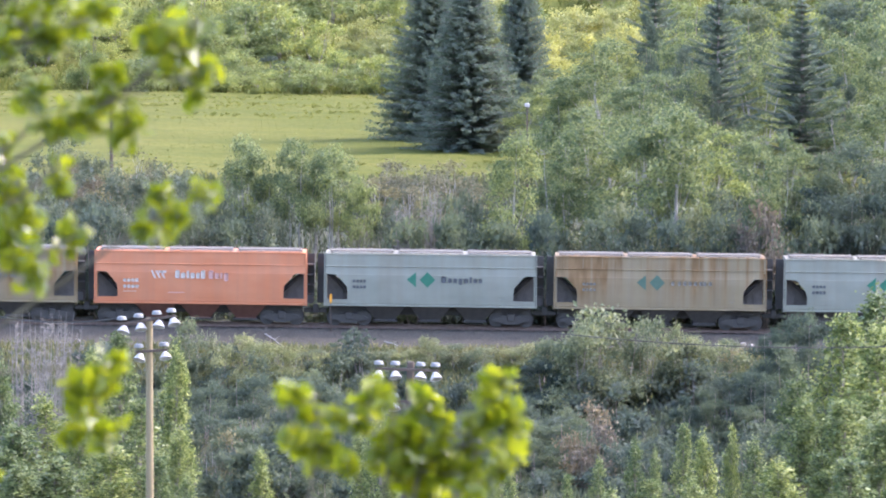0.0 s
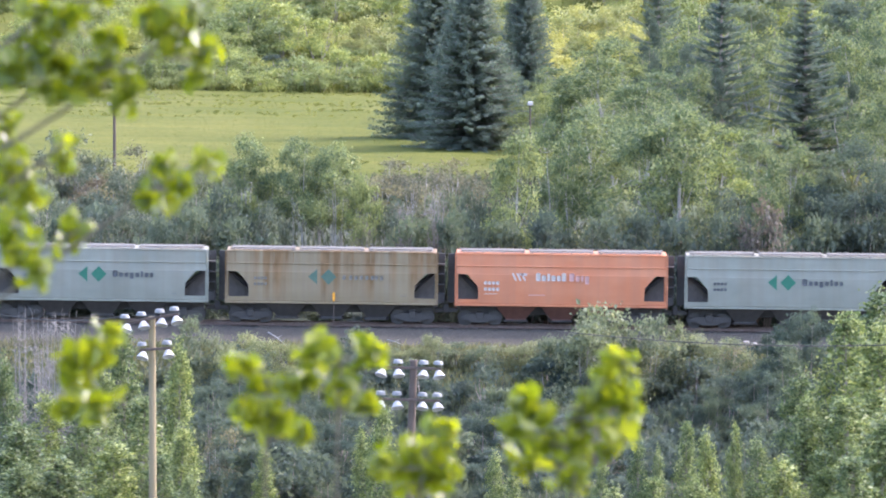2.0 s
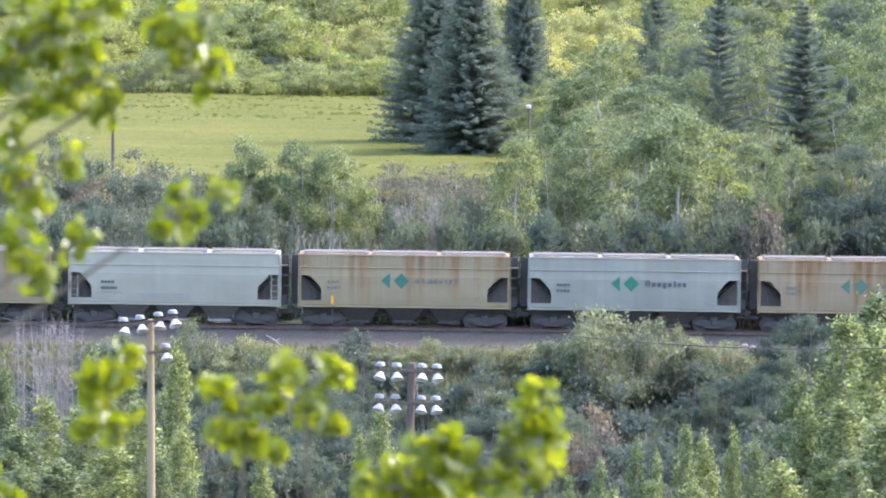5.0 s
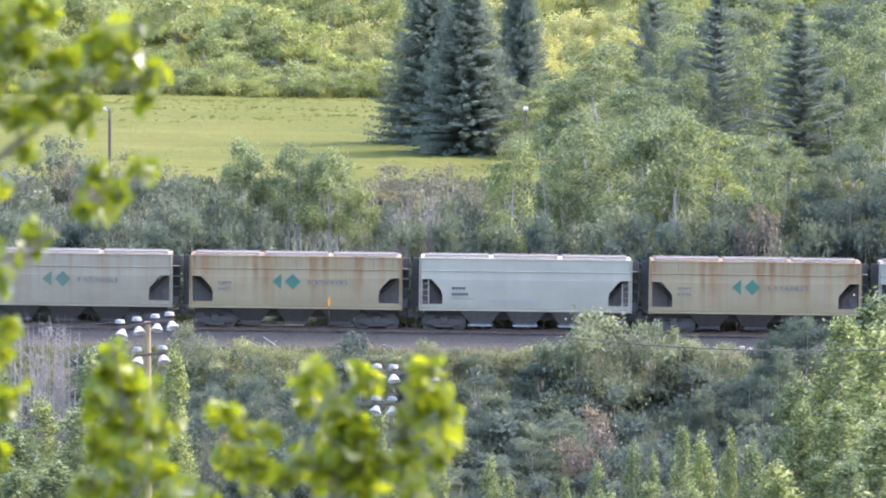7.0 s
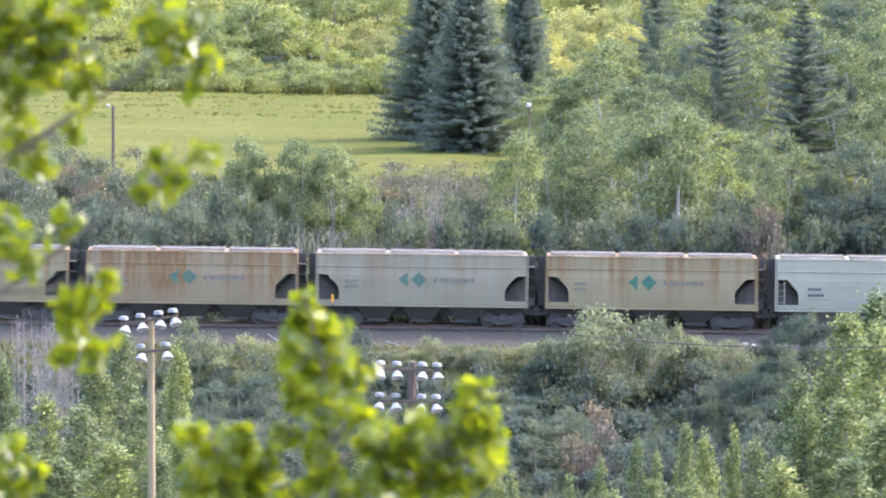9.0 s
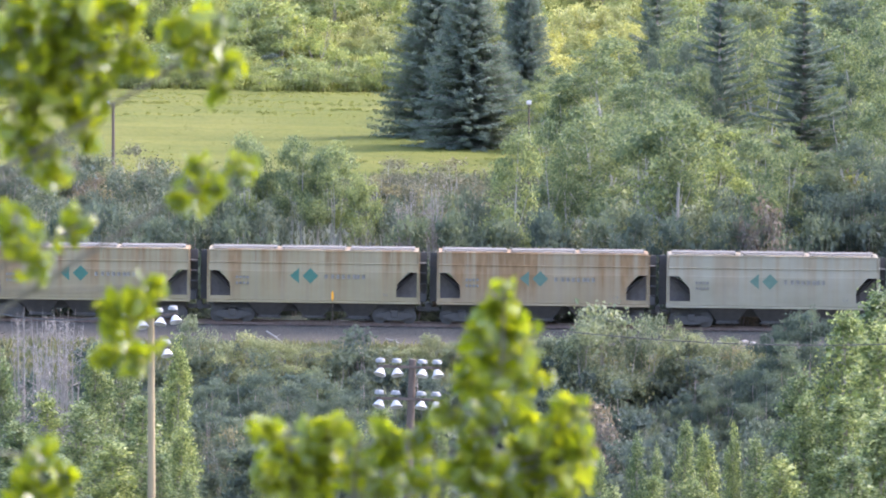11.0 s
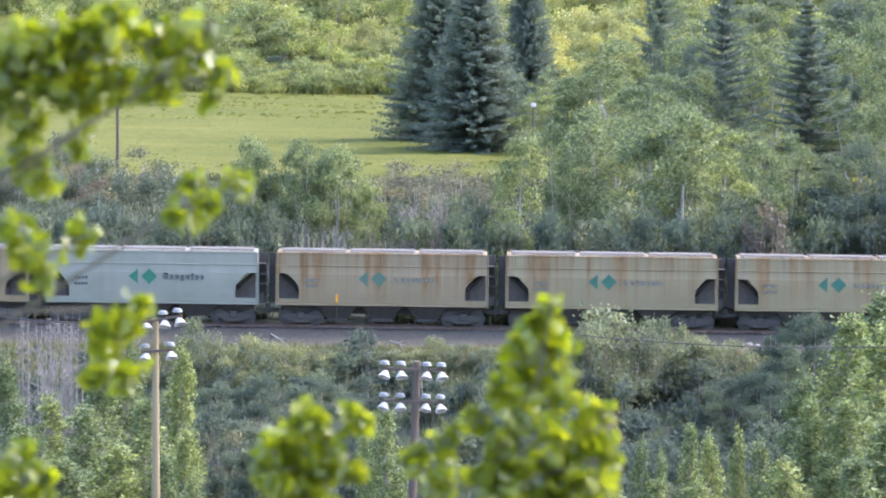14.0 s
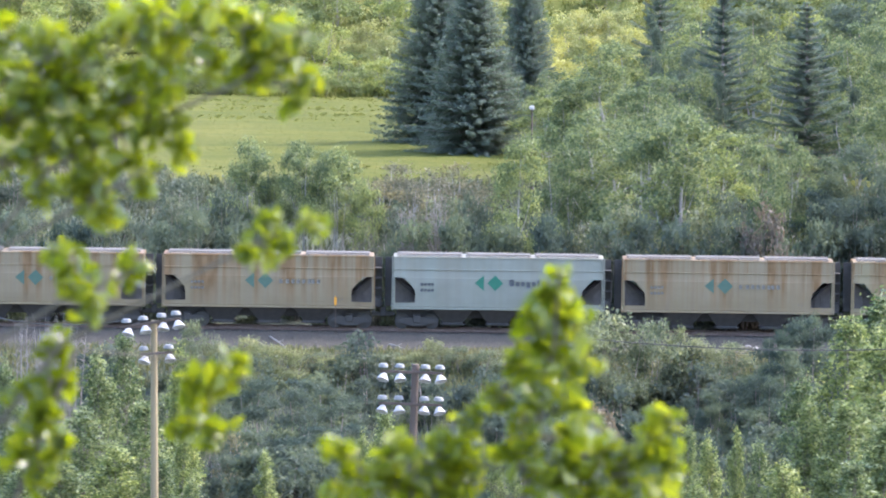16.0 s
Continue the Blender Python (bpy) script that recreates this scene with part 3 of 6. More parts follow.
# ---- plants ----
def leaf_arrays(rng, centres, size, droop=0.0, narrow=0.62):
    """One small folded leaf at each centre, turned at random."""
    n = len(centres)
    a = rng.normal(0, 1, (n, 3))
    a[:, 2] -= droop
    a /= np.linalg.norm(a, axis=1)[:, None]
    b = rng.normal(0, 1, (n, 3))
    b -= a * (a * b).sum(1)[:, None]
    b /= np.linalg.norm(b, axis=1)[:, None]
    c = np.cross(a, b)
    s = (size * rng.uniform(0.65, 1.35, n))[:, None]
    v = np.empty((n, 4, 3))
    v[:, 0] = centres - a * s * 0.5
    v[:, 1] = centres + b * s * narrow * 0.5 + c * s * 0.12
    v[:, 2] = centres + a * s * 0.5
    v[:, 3] = centres - b * s * narrow * 0.5 + c * s * 0.12
    i = np.arange(n)[:, None] * 4
    f = np.concatenate([i + np.array([[0, 1, 2]]), i + np.array([[0, 2, 3]])])
    return v.reshape(-1, 3), f


def crown_points(rng, lobes, clumps, per, spread):
    """Clumps on the skins of the lobes, and leaves round each clump."""
    w = np.array([r[0] * r[1] + r[0] * r[2] for _, r in lobes])
    pick = rng.choice(len(lobes), clumps, p=w / w.sum())
    d = rng.normal(0, 1, (clumps, 3))
    d /= np.linalg.norm(d, axis=1)[:, None]
    d[:, 2] = np.where(d[:, 2] < -0.5, -d[:, 2] * 0.5, d[:, 2])
    r = rng.uniform(0.45, 1.0, clumps)[:, None] ** 0.6
    centre = np.array([lobes[k][0] for k in pick]) + d * r * np.array([lobes[k][1] for k in pick])
    pts = np.repeat(centre, per, 0) + rng.normal(0, 1, (clumps * per, 3)) * np.array((spread, spread, spread * 0.75))
    return pts


def broadleaf(name, seed, height, width, lobes_n, clumps, per, leaf, leaf_mat, bark, bare=0.2, spire=0.0, stems=1, spread=0.2, label="", category="tree", group=""):
    """A tapered trunk with limbs and a crown of many small leaves, uneven in outline, about height x width."""
    rng = np.random.default_rng(seed)
    tree = tagged(empty(name), label, category, group)
    bm = bmesh.new()
    lobes = []
    r_max = width / 2
    for s in range(stems):
        a0 = rng.uniform(0, 6.28)
        off = np.array((math.cos(a0), math.sin(a0))) * (0.0 if stems == 1 else rng.uniform(0.1, 0.3) * r_max)
        lean = rng.normal(0, 0.04 * height, 2) + off
        top = height * (0.92 if stems == 1 else rng.uniform(0.6, 0.95))
        spine = [(off[0] * 0.5, off[1] * 0.5, -0.15)]
        for k in range(1, 6):
            u = k / 5
            spine.append((off[0] + lean[0] * u + rng.normal(0, 0.02 * height * u * (1 - u) * 2), off[1] + lean[1] * u + rng.normal(0, 0.02 * height * u * (1 - u) * 2), top * u))
        r0 = 0.011 * height / math.sqrt(stems) + 0.02
        tube(bm, spine, [r0 * (1.15 - u * 1.05) for u in (0, 0.2, 0.4, 0.6, 0.8, 1.0)], 4 if category == "bush" else 6)
        n = max(3, lobes_n // stems)
        for k in range(n):
            u = bare + (1 - bare) * (k + rng.uniform(0, 0.9)) / n
            a = k * 2.4 + rng.uniform(-0.5, 0.5)
            if spire:
                reach = r_max * max(0.08, (1 - u) ** 0.6) * rng.uniform(0.3, 1.05)
            else:
                reach = r_max * math.sin(math.pi * min(0.97, 0.18 + 0.74 * u)) * rng.uniform(0.35, 0.9)
            i = min(4, int(u * top / height * 5))
            q = Vector(spine[min(5, max(1, int(u * 5)))])
            c = Vector((q.x + reach * math.cos(a), q.y + reach * math.sin(a), u * height * 0.93))
            b = Vector(spine[max(0, min(4, int(u * 5) - 1))])
            tube(bm, [b, b.lerp(c, 0.55) + Vector((0, 0, -0.03 * height)), c], [r0 * 0.45 * (1.1 - u), r0 * 0.3 * (1.1 - u), 0.008], 3 if category == "bush" else 4)
            s0 = r_max * (rng.uniform(0.26, 0.48) if not spire else rng.uniform(0.15, 0.27)) * (1.1 - 0.5 * u)
            lobes.append((np.array(c), np.array((s0, s0, s0 * (rng.uniform(0.75, 1.1) if not spire else rng.uniform(2.0, 3.6))))))
    part("trunk", bm, bark, tree)
    v, f = leaf_arrays(rng, crown_points(rng, lobes, clumps, per, spread), leaf)
    # larger shaded sprays fill the inside of each lobe
    inner = [(c, r * 0.62) for c, r in lobes]
    v2, f2 = leaf_arrays(rng, crown_points(rng, inner, int(clumps * (0.35 if spire else 0.9)), 3, spread * 0.9), leaf * 1.85)
    v, f = np.concatenate([v, v2]), np.concatenate([f, f2 + len(v)])
    v[:, 2] = np.maximum(v[:, 2], 0.02)
    crown = new("crown", from_arrays("crown", v, f, leaf_mat))
    crown.parent = tree
    tree["size"] = (height, width)
    return tree


def spruce(seed, height, width, mat, airy=False):
    """Whorls of boughs, each fledged with needle sprays: drooping and dense, or airy with separate upswept boughs."""
    rng = np.random.default_rng(seed)
    tree = tagged(empty("spruce_tree"), "tall dark blue-green spruce with drooping boughs", "spruce", "spruces on the bench")
    bm = bmesh.new()
    tube(bm, [(0, 0, -0.2), (0.03, 0, height * 0.5), (0, 0, height)], [0.2, 0.11, 0.02], 8)
    cs, ds, ss = [], [], []
    z = 0.4
    while z < height - 0.12:
        u = z / height
        reach = width / 2 * (1 - u) ** 0.85 + 0.12
        turn = rng.uniform(0, 6.283)
        count = int(11 + 4 * (1 - u)) if airy else int(7 + 7 * (1 - u))
        for k in range(count):
            a = turn + 6.283 * k / count + rng.uniform(-0.25, 0.25)
            L = reach * ((rng.uniform(0.55, 1.18) if k % 2 else rng.uniform(0.25, 0.5)) if airy else rng.uniform(0.70, 1.08))
            zb = max(0.2, z + rng.normal(0, (0.07 if k % 2 else 0.2) if airy else 0.15))
            tilt = (-0.12 + 0.35 * u if airy else -0.34 + 0.62 * u) + rng.uniform(-0.09, 0.09)
            n = max(3, int(L / (0.05 if airy else 0.085)))
            for j in range(n):
                s = (j + 0.6) / n
                p = np.array((math.cos(a) * L * s, math.sin(a) * L * s, zb + tilt * L * s + 0.26 * L * s * s))
                for side in (-1, 1, 1 if j % 2 else -1):
                    ang = a + side * rng.uniform(0.2, 0.9 if airy else 1.25)
                    cs.append(p + rng.normal(0, 0.03 if airy else 0.055, 3))
                    ds.append((math.cos(ang), math.sin(ang), rng.uniform(-0.6, 0.1) if airy else rng.uniform(-0.95, 0.05)))
                    ss.append(rng.uniform(0.15, 0.25) * (1.0 - 0.25 * s) if airy else rng.uniform(0.15, 0.28) * (1.15 - 0.55 * s))
            if L > 0.5:
                tube(bm, [(0, 0, zb), (math.cos(a) * L * 0.5, math.sin(a) * L * 0.5, zb + tilt * L * 0.5 + 0.06 * L), (math.cos(a) * L, math.sin(a) * L, zb + tilt * L + 0.26 * L)], [0.03 * (1.2 - u), 0.018, 0.006], 3)
        z += rng.uniform(0.48, 0.66) * (1.1 - 0.45 * u) if airy else rng.uniform(0.12, 0.18) * (1.15 - 0.45 * u)
    cs, ds, ss = np.array(cs), np.array(ds), np.array(ss)[:, None]
    ds /= np.linalg.norm(ds, axis=1)[:, None]
    up = rng.normal(0, 0.45, cs.shape) + np.array((0, 0, 1.0))
    w = np.cross(ds, up)
    w /= np.linalg.norm(w, axis=1)[:, None]
    n = len(cs)
    v = np.empty((n, 4, 3))
    v[:, 0], v[:, 2] = cs, cs + ds * ss
    v[:, 1] = cs + ds * ss * 0.45 + w * ss * 0.3 - np.array((0, 0, 0.05))
    v[:, 3] = cs + ds * ss * 0.45 - w * ss * 0.3 - np.array((0, 0, 0.05))
    i = np.arange(n)[:, None] * 4
    f = np.concatenate([i + np.array([[0, 1, 2]]), i + np.array([[0, 2, 3]])])
    part("trunk", bm, M_BARK, tree)
    crown = new("crown", from_arrays("crown", v.reshape(-1, 3), f, mat))
    crown.parent = tree
    tree["size"] = (height, width)
    return tree


def plant(protos, rows, rng, lean=0.0, label="", group=""):
    """Set copies of the prototypes at rows of x, y, height, width; the first use of each is the prototype itself."""
    for k, (x, y, h, w) in enumerate(rows):
        p = protos[k % len(protos)]
        ph, pw = p["size"][0], p["size"][1]
        m = Matrix.LocRotScale((x, y, ground_z(x, y) - 0.08), Euler((0, 0, rng.uniform(0, 6.28))), (w / pw, w / pw, h / ph))
        if p.get("used"):
            o = p.copy()
            scene.collection.objects.link(o)
            for c in p.children:
                q = c.copy()
                scene.collection.objects.link(q)
                q.parent = o
            o.matrix_basis = m
        else:
            o = p
            o["used"] = 1
            o.matrix_basis = m
        tagged(o, label, "", group)


# x, y, height and width of each plant
ASPENS_BEHIND = [
    (-12.72, 416, 9.24, 5.22), (-9.44, 414, 10.19, 4.0), (-6.92, 413, 9.49, 4.79), (-4.95, 412, 8.29, 2.78), (4.29, 411, 11.53, 5.36),
    (7.27, 419, 9.95, 4.45), (9.55, 424, 9.55, 6.96), (12.12, 418, 11.55, 7.67), (14.51, 414, 12.11, 7.99), (17.33, 420, 9.63, 6.08),
    (-11.26, 415, 8.74, 3.58), (-8.23, 416, 8.94, 3.59),
]
ASPENS_RIGHT = [
    (10.95, 460, 8.81, 6.74), (13.29, 445, 8.47, 7.29), (17.2, 452, 7.71, 4.68), (20.8, 411, 11.57, 4.96), (17.56, 478, 9.67, 6.59),
    (22.54, 470, 7.67, 5.27), (28.93, 462, 9.75, 6.37), (31.04, 455, 11.27, 5.88), (20.56, 436, 5.51, 4.89), (26.78, 466, 6.72, 4.82),
    (29.47, 440, 7.87, 5.69), (8.61, 462, 6.29, 4.38),
]
SHRUBS_BEHIND = [
    (-28.51, 432, 3.23, 4.47), (-25.38, 436, 4.64, 4.51), (-25.73, 420, 4.71, 4.71), (-21.44, 425, 4.83, 4.4), (-18.09, 424, 5.34, 4.75),
    (-15.75, 420, 5.93, 4.71), (-17.23, 412, 6.7, 4.97), (-22.33, 414, 5.72, 4.64), (-25.72, 411, 5.81, 4.96), (-19.59, 409, 6.01, 4.23),
    (-14.03, 412, 7.1, 4.26), (-10.8, 411, 6.71, 3.19), (-2.99, 412, 6.53, 4.26), (-0.5, 414, 6.18, 4.64), (1.99, 412, 6.95, 4.26),
    (2.68, 408, 6.15, 4.22), (6.22, 409, 6.7, 4.23), (10.46, 409, 7.11, 5.64), (15.77, 409, 6.83, 5.99), (18.37, 412, 7.52, 4.97),
    (22.75, 414, 8.1, 5.0), (27.43, 409, 8.4, 5.29), (-2.25, 407, 5.93, 3.86), (7.6, 407, 5.36, 4.21),
]
SPRUCES = [
    (-0.80, 484, 14.4, 9.8), (1.86, 474, 14.0, 9.6), (6.08, 508, 13.6, 6.4), (19.2, 456, 13.9, 7.6), (24.55, 448, 12.6, 9.6),
    (15.94, 492, 14.06, 7.21),
]
EMBANKMENT = [
    (-15.0, 386, 4.5, 2.66), (-11.55, 388, 2.77, 3.34), (-9.2, 388, 2.3, 3.01), (-6.53, 389, 1.41, 3.02), (-3.5, 389, 1.72, 3.02),
    (-0.64, 390, 2.09, 2.02), (2.23, 390, 1.38, 3.19), (4.59, 390, 1.61, 3.36), (15.61, 387, 3.47, 4.34), (-13.17, 386, 2.91, 2.99),
    (8.51, 384, 6.43, 6.29), (10.36, 385, 5.81, 5.64), (12.06, 386, 4.92, 3.99), (7.22, 386, 4.35, 3.66), (13.33, 387, 4.32, 2.34),
    (-7.56, 390, 1.15, 2.69), (-4.86, 390, 1.08, 2.69), (-1.82, 390, 1.33, 2.69), (0.54, 390, 1.56, 2.69), (6.26, 389, 2.25, 2.68),
    (14.48, 388, 3.11, 3.01), (17.04, 389, 2.39, 2.68),
]
POPLARS_LEFT = [
    (-22.35, 335, 10.59, 3.18), (-20.66, 338, 7.86, 4.37), (-18.20, 341, 10.43, 3.53), (-16.82, 343, 11.18, 3.84), (-14.19, 340, 11.01, 2.93),
    (-18.10, 326, 8.57, 5.34), (-20.37, 322, 8.07, 6.11), (-15.76, 330, 8.80, 4.84), (-13.60, 326, 7.77, 3.09), (-16.39, 320, 7.20, 5.52),
    (-18.91, 316, 7.01, 5.99), (-13.90, 320, 6.67, 3.59), (-21.02, 315, 7.08, 4.89), (-12.45, 318, 5.78, 2.47),
]
POPLARS_RIGHT = [
    (21.34, 334, 14.43, 6.91), (20.49, 332, 13.56, 5.72), (18.66, 330, 10.68, 4.84), (21.40, 322, 13.65, 6.66), (17.24, 322, 9.96, 4.16),
    (19.08, 318, 10.35, 5.76), (20.47, 312, 10.92, 5.92), (15.15, 316, 8.42, 3.00), (14.15, 318, 9.04, 1.64), (11.67, 314, 9.39, 2.17),
    (12.74, 313, 9.14, 2.56), (9.17, 312, 8.65, 2.15), (10.38, 312, 8.20, 1.61), (9.62, 309, 7.14, 2.93), (11.88, 309, 7.31, 4.00),
    (7.38, 310, 7.96, 1.87), (7.99, 308, 6.82, 2.92), (5.75, 309, 7.34, 1.60), (2.63, 318, 7.50, 1.92), (3.28, 314, 6.68, 1.89),
    (-8.88, 328, 6.36, 2.26), (-2.89, 322, 9.19, 3.33), (-4.02, 324, 7.95, 2.23), (-0.06, 322, 8.00, 1.67), (16.36, 308, 8.28, 5.04),
    (18.62, 306, 8.51, 5.28),
]
DEAD = [
    (-22.42, 345, 11.69, 2.08), (-21.60, 347, 11.65, 2.39), (-20.64, 344, 11.65, 2.67), (-19.87, 346, 11.53, 2.68), (-20.90, 342, 10.31, 2.36),
    (-0.67, 407, 8.42, 2.46), (-2.6, 406, 7.54, 1.75),
]
GREY = [
    (-3.56, 438, 2.81, 4.53), (-1.28, 436, 2.96, 4.51), (0.98, 437, 2.83, 4.52), (-24.69, 437, 3.06, 3.39), (-21.05, 440, 3.03, 4.17),
    (-4.88, 406, 6.63, 2.1), (-12.38, 372, 2.54, 2.89), (17.47, 391, 1.57, 2.02), (-6.23, 391, 0.92, 2.36), (-4.46, 434, 2.67, 4.12),
    (-2.38, 430, 2.95, 4.08), (-0.15, 430, 3.17, 4.08), (1.89, 430, 2.82, 3.71), (-3.41, 420, 4.27, 3.98), (-1.24, 422, 3.92, 4.0),
    (1.13, 420, 4.33, 3.98), (-22.27, 434, 2.43, 3.74), (-27.27, 436, 2.05, 3.76), (-12.14, 360, 3.69, 2.48), (-12.69, 358, 3.3, 2.16),
]
BROWN = [
    (7.74, 363, 5.16, 3.44), (8.17, 361, 4.14, 3.11), (-24.15, 434, 2.97, 2.62), (19.71, 405.3, 8.49, 3.84), (18.19, 404.9, 7.25, 3.14),
]
ASPENS_FILL = [
    (7.14, 470, 5.04, 4.86), (10.06, 474, 6.49, 6.13), (13.25, 486, 7.97, 6.28), (16.46, 482, 7.8, 6.23), (19.63, 478, 8.46, 6.18),
    (22.82, 476, 9.43, 6.16), (25.5, 480, 8.44, 6.62), (28.81, 480, 9.72, 6.62), (31.77, 478, 11.51, 6.59), (19.57, 448, 4.45, 6.18),
    (23.41, 440, 3.41, 5.69), (27.57, 446, 6.2, 6.15), (11.14, 436, 6.33, 6.01), (14.28, 440, 7.67, 6.07), (19.3, 409, 8.65, 4.23),
    (4.95, 486, 5.51, 2.93), (6.99, 488, 4.92, 3.79), (5.84, 480, 4.03, 4.55),
]
UNDERSTOREY = [
    (-26.8, 405.8, 6.98, 4.55), (-23.63, 406.7, 6.21, 4.56), (-21.25, 407.6, 6.66, 4.57), (-17.93, 405.8, 6.43, 4.55),
    (-15.54, 406.7, 6.88, 4.56), (-13.14, 407.6, 6.09, 4.57), (-1.79, 405.8, 6.53, 4.55), (0.63, 406.7, 6.98, 4.56),
    (3.88, 407.6, 6.21, 4.57), (6.28, 405.8, 7.2, 4.55), (9.53, 406.7, 6.43, 4.56), (11.98, 407.6, 6.88, 4.57), (14.35, 405.8, 6.64, 4.55),
    (17.61, 406.7, 7.1, 4.56), (20.09, 407.6, 6.31, 4.57), (23.22, 405.8, 7.32, 4.55), (25.7, 406.7, 6.53, 4.56), (28.19, 407.6, 6.99, 4.57),
]
HILL_EDGE = [
    (-29.59, 541, 4.13, 3.26), (-28.13, 548, 1.85, 3.92), (-25.95, 541, 2.92, 4.48), (-24.44, 548, 3.22, 5.15), (-22.32, 541, 1.71, 3.59),
    (-20.76, 548, 1.99, 4.25), (-18.67, 541, 3.06, 4.8), (-17.07, 548, 3.36, 3.35), (-15.03, 541, 1.85, 3.92), (-13.38, 548, 2.13, 4.58),
    (-11.39, 541, 3.2, 5.13), (-9.69, 548, 3.51, 3.68), (-7.75, 541, 1.99, 4.24), (-6.01, 548, 2.28, 4.91), (-5.37, 541, 3.33, 3.36),
]
YELLOW = [
    (3.91, 560, 3.76, 4.34), (4.57, 552, 2.63, 3.81), (8.44, 556, 4.44, 4.31), (10.91, 560, 4.82, 5.31), (13.47, 566, 3.45, 4.39),
    (9.23, 546, 3.2, 4.24), (-4.54, 560, 2.69, 4.34), (-6.54, 566, 2.21, 4.88), (15.53, 570, 3.84, 4.42), (3.77, 575, 3.92, 5.45),
    (8.83, 566, 3.78, 3.90), (10.61, 570, 3.68, 4.42), (12.62, 572, 3.74, 4.68), (14.74, 568, 4.04, 4.41), (15.64, 560, 3.92, 3.38), (11.07, 556, 3.90, 3.83),
    (13.30, 555, 3.80, 4.07), (9.09, 552, 3.40, 3.33), (-6.05, 566, 3.44, 3.90), (-3.81, 560, 3.42, 3.86), (-5.44, 554, 2.90, 3.82), (-3.05, 552, 2.29, 2.86),
]
DARKTREES = [
    (24.41, 412, 10.03, 5.33), (26.94, 410, 11.67, 6.01), (24.89, 408, 8.56, 5.28), (27.95, 409, 9.82, 5.29), (23.18, 409, 8.7, 4.23),
    (20.29, 505, 10.14, 8.27), (24.57, 508, 10.5, 8.32), (28.56, 505, 10.46, 8.71), (31.72, 500, 11.38, 8.62), (34.43, 505, 11.63, 8.27),
    (18.0, 470, 8.42, 3.85), (15.78, 480, 7.27, 3.72), (30.01, 486, 8.19, 7.12),
    # unseen trees beyond the right edge, added to throw shade to the left
    (35.5, 414, 15.5, 8.5), (39.0, 412, 16.5, 9.0), (36.5, 424, 16.0, 8.5), (42.0, 420, 17.5, 9.5),
]
# dark-leaved trees standing in for the shade on the slope
DARKBANK = [
    (21.00, 380, 7.90, 3.93), (19.41, 381, 6.57, 3.28), (22.86, 381, 7.12, 3.94), (18.05, 380, 5.32, 2.95), (19.80, 376, 7.21, 3.57), (16.86, 379, 4.73, 2.94), (18.25, 374, 5.79, 3.22), (15.35, 378, 4.31, 2.61), (17.42, 370, 4.30, 2.87), (13.84, 377, 4.08, 2.27),
    (-13.45, 368, 5.57, 4.12), (-11.03, 372, 5.47, 4.49), (-8.42, 370, 5.51, 4.15), (-6.22, 372, 5.11, 3.85), (-11.36, 362, 4.08, 4.37), (-8.24, 362, 3.90, 4.68),
    (-5.77, 364, 3.60, 4.08), (2.42, 370, 4.26, 3.83), (4.68, 372, 4.38, 4.49), (5.49, 362, 3.35, 4.37), (2.95, 356, 3.13, 3.99), (7.17, 368, 3.92, 3.81),
]
# bushes added to darken the view under and between the cars
TRACKSIDE = [
    (-28.17, 406.4, 2.06, 3.21), (-26.14, 406.8, 1.41, 3.22), (-24.76, 407.2, 1.52, 3.22), (-22.71, 407.6, 1.63, 3.22),
    (-21.24, 406.4, 2.08, 3.21), (-19.86, 406.8, 1.42, 3.22), (-17.8, 407.2, 1.54, 3.22), (-16.41, 407.6, 1.64, 3.22),
    (-14.96, 406.4, 2.09, 3.21), (-12.91, 406.8, 1.44, 3.22), (-11.52, 407.2, 1.55, 3.22), (-9.46, 407.6, 1.66, 3.22),
    (-8.03, 406.4, 2.11, 3.21), (-6.63, 406.8, 2.22, 3.22), (-4.57, 407.2, 1.57, 3.22), (-3.16, 407.6, 1.68, 3.22),
    (-1.75, 406.4, 2.12, 3.21), (0.32, 406.8, 2.24, 3.22), (1.72, 407.2, 1.58, 3.22), (3.13, 407.6, 1.69, 3.22), (5.19, 406.4, 2.14, 3.21),
    (6.59, 406.8, 2.25, 3.22), (8.67, 407.2, 2.37, 3.22), (10.09, 407.6, 1.71, 3.22), (11.46, 406.4, 2.16, 3.21), (13.54, 406.8, 2.27, 3.22),
    (14.96, 407.2, 2.38, 3.22), (16.38, 407.6, 1.72, 3.22), (18.4, 406.4, 2.18, 3.21), (19.82, 406.8, 2.29, 3.22),
    (21.91, 407.2, 2.4, 3.22), (23.34, 407.6, 1.74, 3.22), (24.67, 406.4, 2.19, 3.21), (26.77, 406.8, 2.31, 3.22),
    (28.2, 407.2, 2.42, 3.22),
]

DARKFILL = [
    (14.83, 470, 10.90, 2.51), (16.46, 459, 8.45, 2.53), (18.82, 451, 7.71, 2.02), (18.15, 470, 8.83, 2.03),
    (27.78, 452, 7.15, 2.73), (26.13, 462, 9.31, 1.83), (30.31, 462, 9.36, 2.39),
    (20.22, 382, 7.00, 2.63), (19.10, 382, 6.26, 2.31), (21.21, 382, 7.35, 2.50),
]
DARKHILL = [
    (-17.14, 578, 1.80, 3.49), (-15.29, 574, 2.09, 2.97), (-14.28, 554, 1.68, 2.63), (-12.94, 552, 1.60, 2.38), (-21.96, 549, 1.60, 2.84),
]

rng = np.random.default_rng(11)
